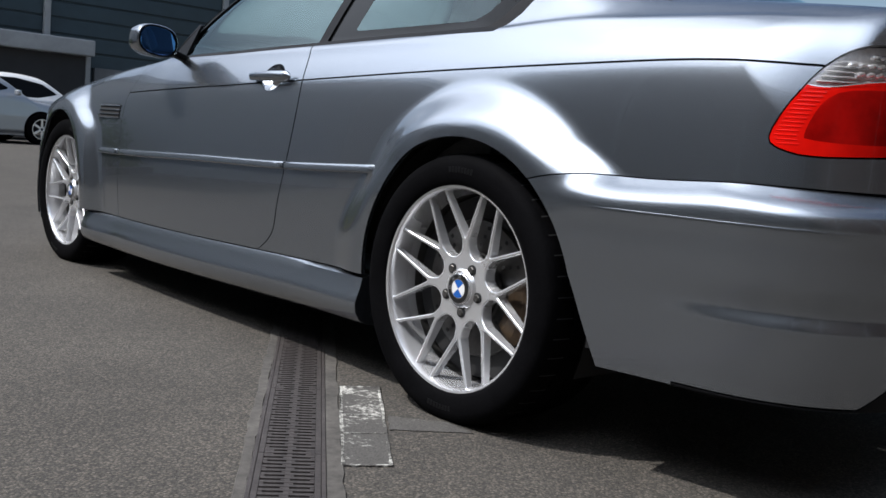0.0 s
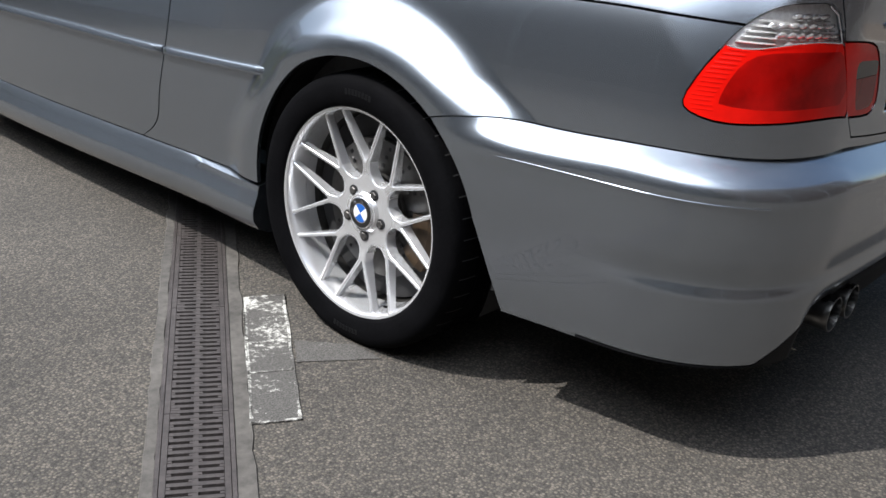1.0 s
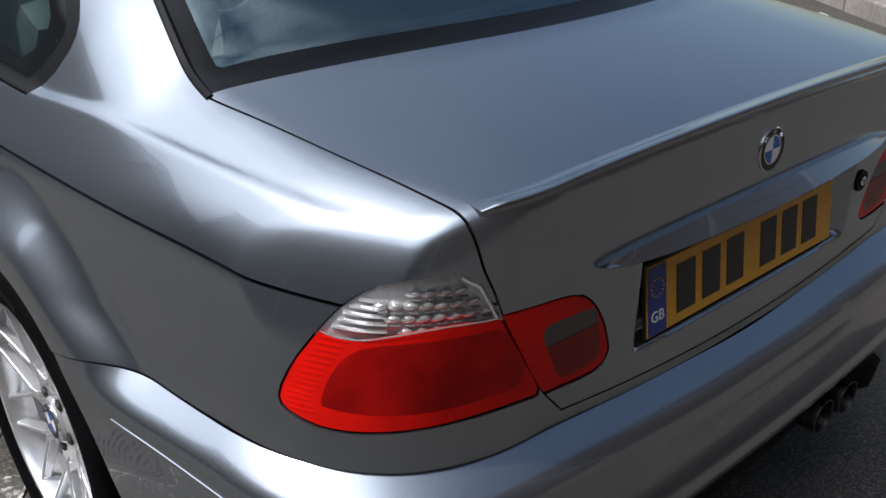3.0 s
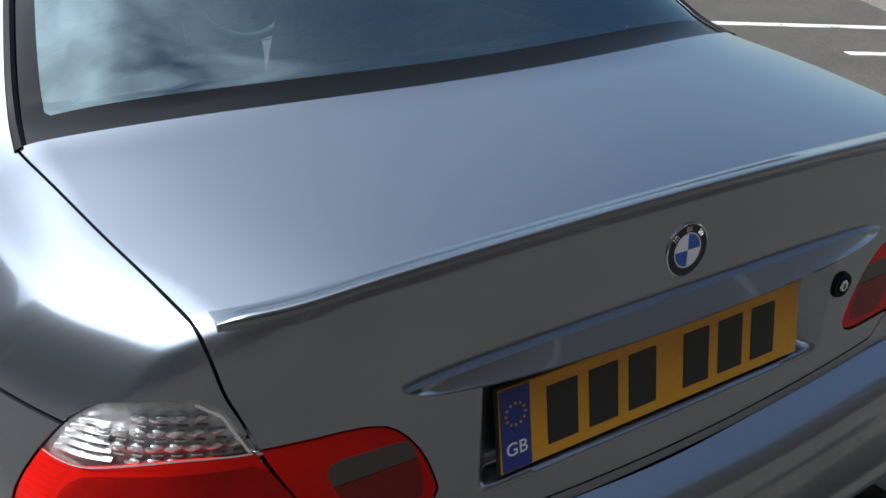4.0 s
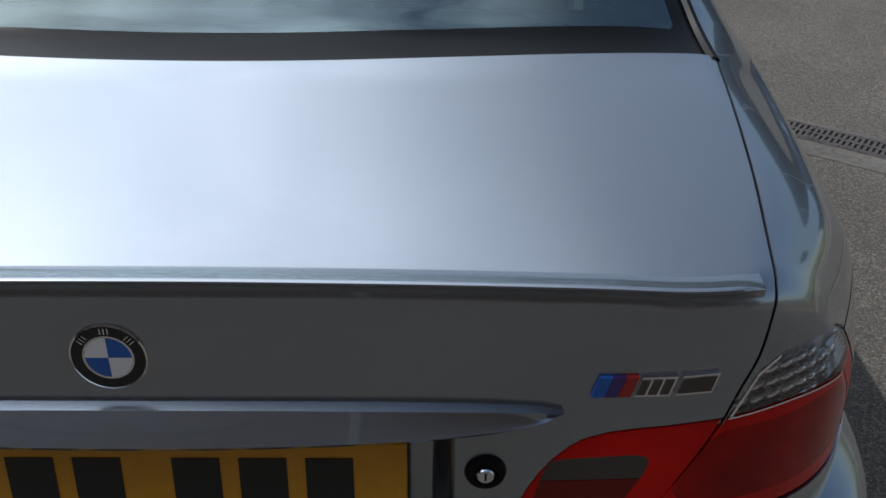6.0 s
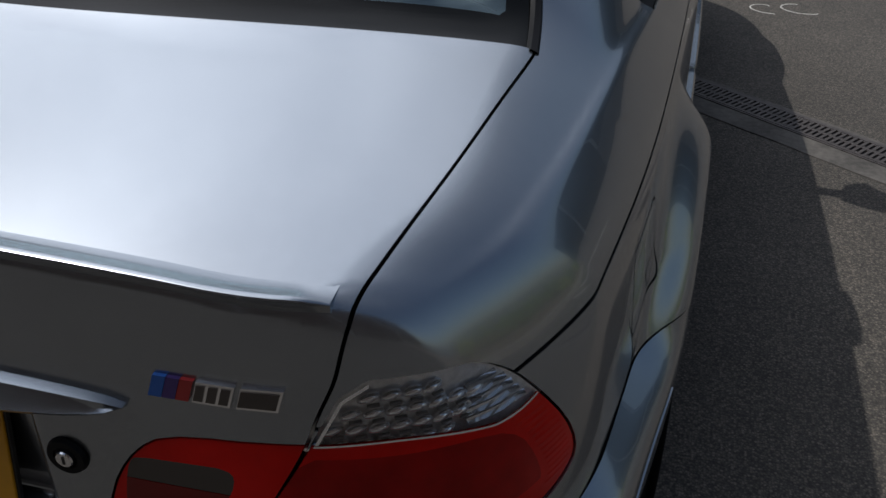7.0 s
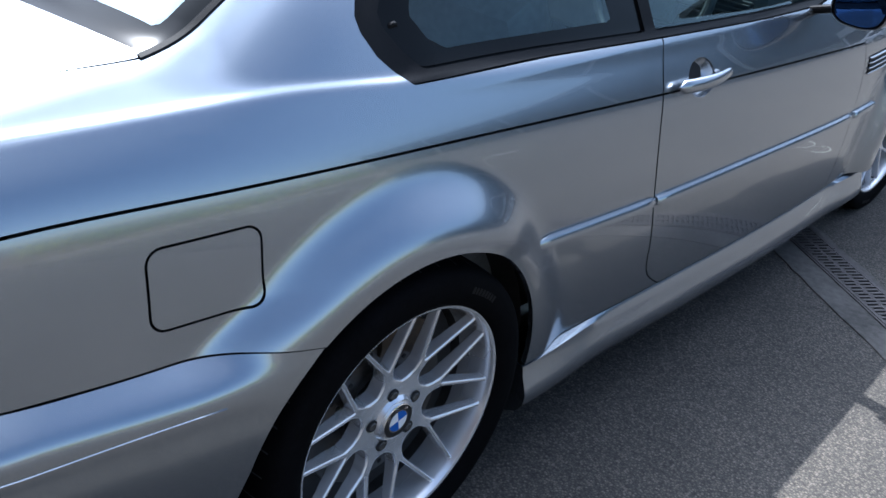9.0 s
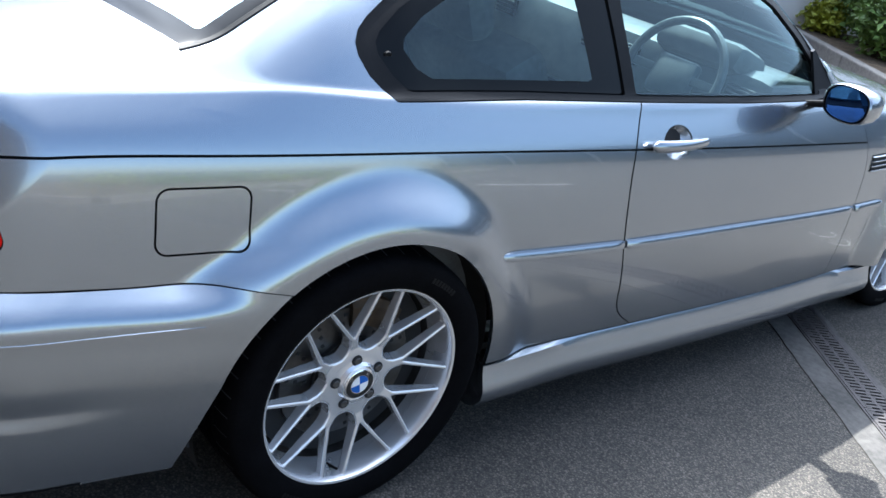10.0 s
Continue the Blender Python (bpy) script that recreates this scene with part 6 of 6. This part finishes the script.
def bed(name, corners, z, label):
    bm = bmesh.new()
    vs = [bm.verts.new((x, y, z)) for x, y in corners]
    f = bm.faces.new(vs)
    f.normal_update()
    if f.normal.z < 0:
        f.normal_flip()
    ex = bmesh.ops.extrude_face_region(bm, geom=[f])
    for v in ex["geom"]:
        if isinstance(v, bmesh.types.BMVert):
            v.co.z -= z + 0.01
    bmesh.ops.recalc_face_normals(bm, faces=bm.faces)
    return tagged(part(name, bm, SOIL), label, "flower bed", kind="structure")


def kerb_line(a, b, n, label="pale stone kerb"):
    a, b = Vector((*a, 0)), Vector((*b, 0))
    k = empty("kerb", label, "kerb", kind="structure")
    way = (b - a).normalized()
    yaw = math.degrees(math.atan2(way.y, way.x))
    size = (b - a).length / n
    bm = bmesh.new()
    box(bm, (size - 0.008, 0.125, 0.16), (0, 0, 0.055), bevel=0.015)
    first = part("kerb_stone", bm, KERB, k)
    first.matrix_local = Matrix.Translation(a + way * size * 0.5) @ pose(0, 0, 0, 0, 0, yaw)
    for i in range(1, n):
        o = new("kerb_stone", first.data)
        o.parent = k
        o.matrix_local = Matrix.Translation(a + way * size * (i + 0.5)) @ pose(0, 0, 0, 0, 0, yaw)
    return k


kerb_line((-9.0, 12.4), (-0.9, 6.95), 11)
bed("bed_front", [(-9.0, 12.5), (-0.85, 7.05), (0.0, 8.3), (-7.6, 14.6)], 0.10, "brown bark-covered planting bed behind a kerb")
rnd = random.Random(11)
for i in range(13):
    u, v = rnd.uniform(0.05, 0.88), rnd.uniform(0.4, 1.5)
    x, y = -9.0 + 8.1 * u + 0.53 * v, 12.45 - 5.45 * u + 0.85 * v
    shrub((x, y, 0.09), rnd.uniform(0.4, 0.7), rnd.uniform(0.7, 1.5), 50 + i, LEAF if i % 5 else LEAF_YELLOW)
for i, (u, v, r, h) in enumerate(((0.90, 0.42, 0.28, 0.34), (0.84, 0.75, 0.5, 1.0), (0.78, 0.5, 0.42, 0.8), (0.76, 1.2, 0.6, 1.35), (0.69, 0.8, 0.5, 1.05), (0.66, 0.45, 0.3, 0.4), (0.62, 1.2, 0.6, 1.3), (0.58, 0.7, 0.5, 0.9))):
    shrub((-9.0 + 8.1 * u + 0.53 * v, 12.45 - 5.45 * u + 0.85 * v, 0.09), r, h, 130 + i, LEAF_YELLOW if h < 0.5 else LEAF, 1300, 0.085)
kerb_line((4.45, -0.1), (9.0, 7.2), 9)
kerb_line((7.6, -6.0), (4.5, -0.2), 7)
bed("bed_side", [(4.55, -0.1), (9.05, 7.15), (11.5, 6.0), (9.0, -6.0), (7.65, -6.0)], 0.10, "bark-covered planting bed along the yard")
for i in range(12):
    y = 0.2 + i * 0.55
    shrub((4.45 + 0.623 * (y + 0.1) + rnd.uniform(0.7, 1.9), y, 0.09), rnd.uniform(0.3, 0.6), rnd.uniform(0.4, 0.9), 90 + i, LEAF if i % 4 else LEAF_YELLOW, 600)
house = warehouse((-1.0, 13.2), 146, 16.0, 3.6, RENDER, 0.8, "pale rendered house behind the planting bed", 4)


# ---- inside the car ----
CLOTH = textured(material("grey_leather", (0.075, 0.078, 0.082), 0.45), 60, 0.7, 1.4, bump=0.2)
DASH = textured(material("dark_grey_dash_vinyl", (0.11, 0.112, 0.115), 0.5), 150, 0.8, 1.2, bump=0.2)
LINING = textured(material("grey_headlining", (0.30, 0.30, 0.29), 0.9), 80, 0.9, 1.1)


def cushion(name, size, at, turn, parent, mat=None, bevel=0.05):
    bm = bmesh.new()
    box(bm, size, bevel=bevel)
    o = part(name, bm, mat or CLOTH, parent, smooth=True)
    o.matrix_local = Matrix.Translation(at) @ turn
    return o


for x in (-0.37, 0.37):
    seat = cushion("front_seat", (0.50, 0.52, 0.18), (x, 1.10, 0.44), pose(0, 0, 0, 8), car)
    cushion("backrest", (0.48, 0.16, 0.62), (0, -0.36, 0.33), pose(0, 0, 0, 20), seat)
    cushion("headrest", (0.27, 0.10, 0.19), (0, -0.53, 0.72), pose(0, 0, 0, 14), seat, bevel=0.045)
bench = cushion("rear_bench", (1.16, 0.48, 0.2), (0, 0.28, 0.42), pose(0, 0, 0, 8), car)
cushion("backrest", (1.16, 0.16, 0.60), (0, -0.32, 0.32), pose(0, 0, 0, 24), bench)
for x in (-0.33, 0.33):
    cushion("headrest", (0.24, 0.09, 0.13), (x, -0.46, 0.63), pose(0, 0, 0, 20), bench, bevel=0.04)
cushion("parcel_shelf", (1.20, 0.42, 0.03), (0, -0.26, 0.955), pose(0, 0, 0, 4), car, DASH, 0.01)
cushion("cabin_floor", (1.5, 2.5, 0.04), (0, 0.8, 0.27), pose(0, 0, 0), car, DASH, 0.01)
dash = cushion("dashboard", (1.38, 0.46, 0.30), (0, 1.80, 0.77), pose(0, 0, 0, -6), car, DASH, 0.07)
cushion("cowl", (0.36, 0.20, 0.10), (0.37, -0.17, 0.155), pose(0, 0, 0, -12), dash, DASH, 0.04)
for x in (-0.58, 0.58, -0.08, 0.08):
    bm = bmesh.new()
    box(bm, (0.12, 0.02, 0.07), (x, -0.235, 0.06), bevel=0.01)
    vent = part("air_vent", bm, BLACK_TRIM, dash)
    for k in range(4):
        bm = bmesh.new()
        box(bm, (0.10, 0.012, 0.004), (x, -0.248, 0.038 + 0.015 * k), bevel=0.001)
        part("vent_slat", bm, STEEL, dash)
bm = bmesh.new()
R, r = 0.185, 0.015
rings = []
for i in range(40):
    a = 2 * math.pi * i / 40
    rings.append([bm.verts.new(((R + r * math.cos(b)) * math.cos(a), r * math.sin(b), (R + r * math.cos(b)) * math.sin(a))) for b in np.linspace(0, 2 * math.pi, 10, endpoint=False)])
for i in range(40):
    p, q = rings[i], rings[(i + 1) % 40]
    for j in range(10):
        bm.faces.new((p[j], p[(j + 1) % 10], q[(j + 1) % 10], q[j]))
bmesh.ops.recalc_face_normals(bm, faces=bm.faces)
wheel_hand = part("steering_wheel", bm, CLOTH, car, "grey leather steering wheel", smooth=True)
wheel_hand.matrix_local = pose(0.37, 1.47, 0.87, -22, 0, 0)
cushion("horn_pad", (0.17, 0.05, 0.14), (0, 0.02, -0.01), pose(0, 0, 0), wheel_hand, DASH, 0.02)
for a in (0, 180, 270):
    cushion("steering_spoke", (0.13, 0.012, 0.03), (0.12 * math.cos(math.radians(a)), 0.01, 0.12 * math.sin(math.radians(a))), pose(0, 0, 0, 0, -a, 0), wheel_hand, DASH, 0.004)
for side in (-1, 1):
    cushion("door_card", (0.05, 1.25, 0.58), (side * 0.755, 1.36, 0.60), pose(0, 0, 0), car, DASH, 0.02)
    cushion("side_card", (0.05, 0.70, 0.58), (side * 0.745, 0.38, 0.62), pose(0, 0, 0), car, DASH, 0.02)
head = nets(lambda x, y, z: body(x, y, z) + 0.03, (-0.02, 0.10, 1.20), (0.75, 1.55, 1.42), 0.03)
head = clip(head, lambda x, y, z: 1.27 - z)
head = clip(clip(head, lambda x, y, z: 0.14 - y), lambda x, y, z: y - 1.38)
head = clip(head, lambda x, y, z: -x)
sheet("headlining", joined(head, flipped(head)), LINING, car)
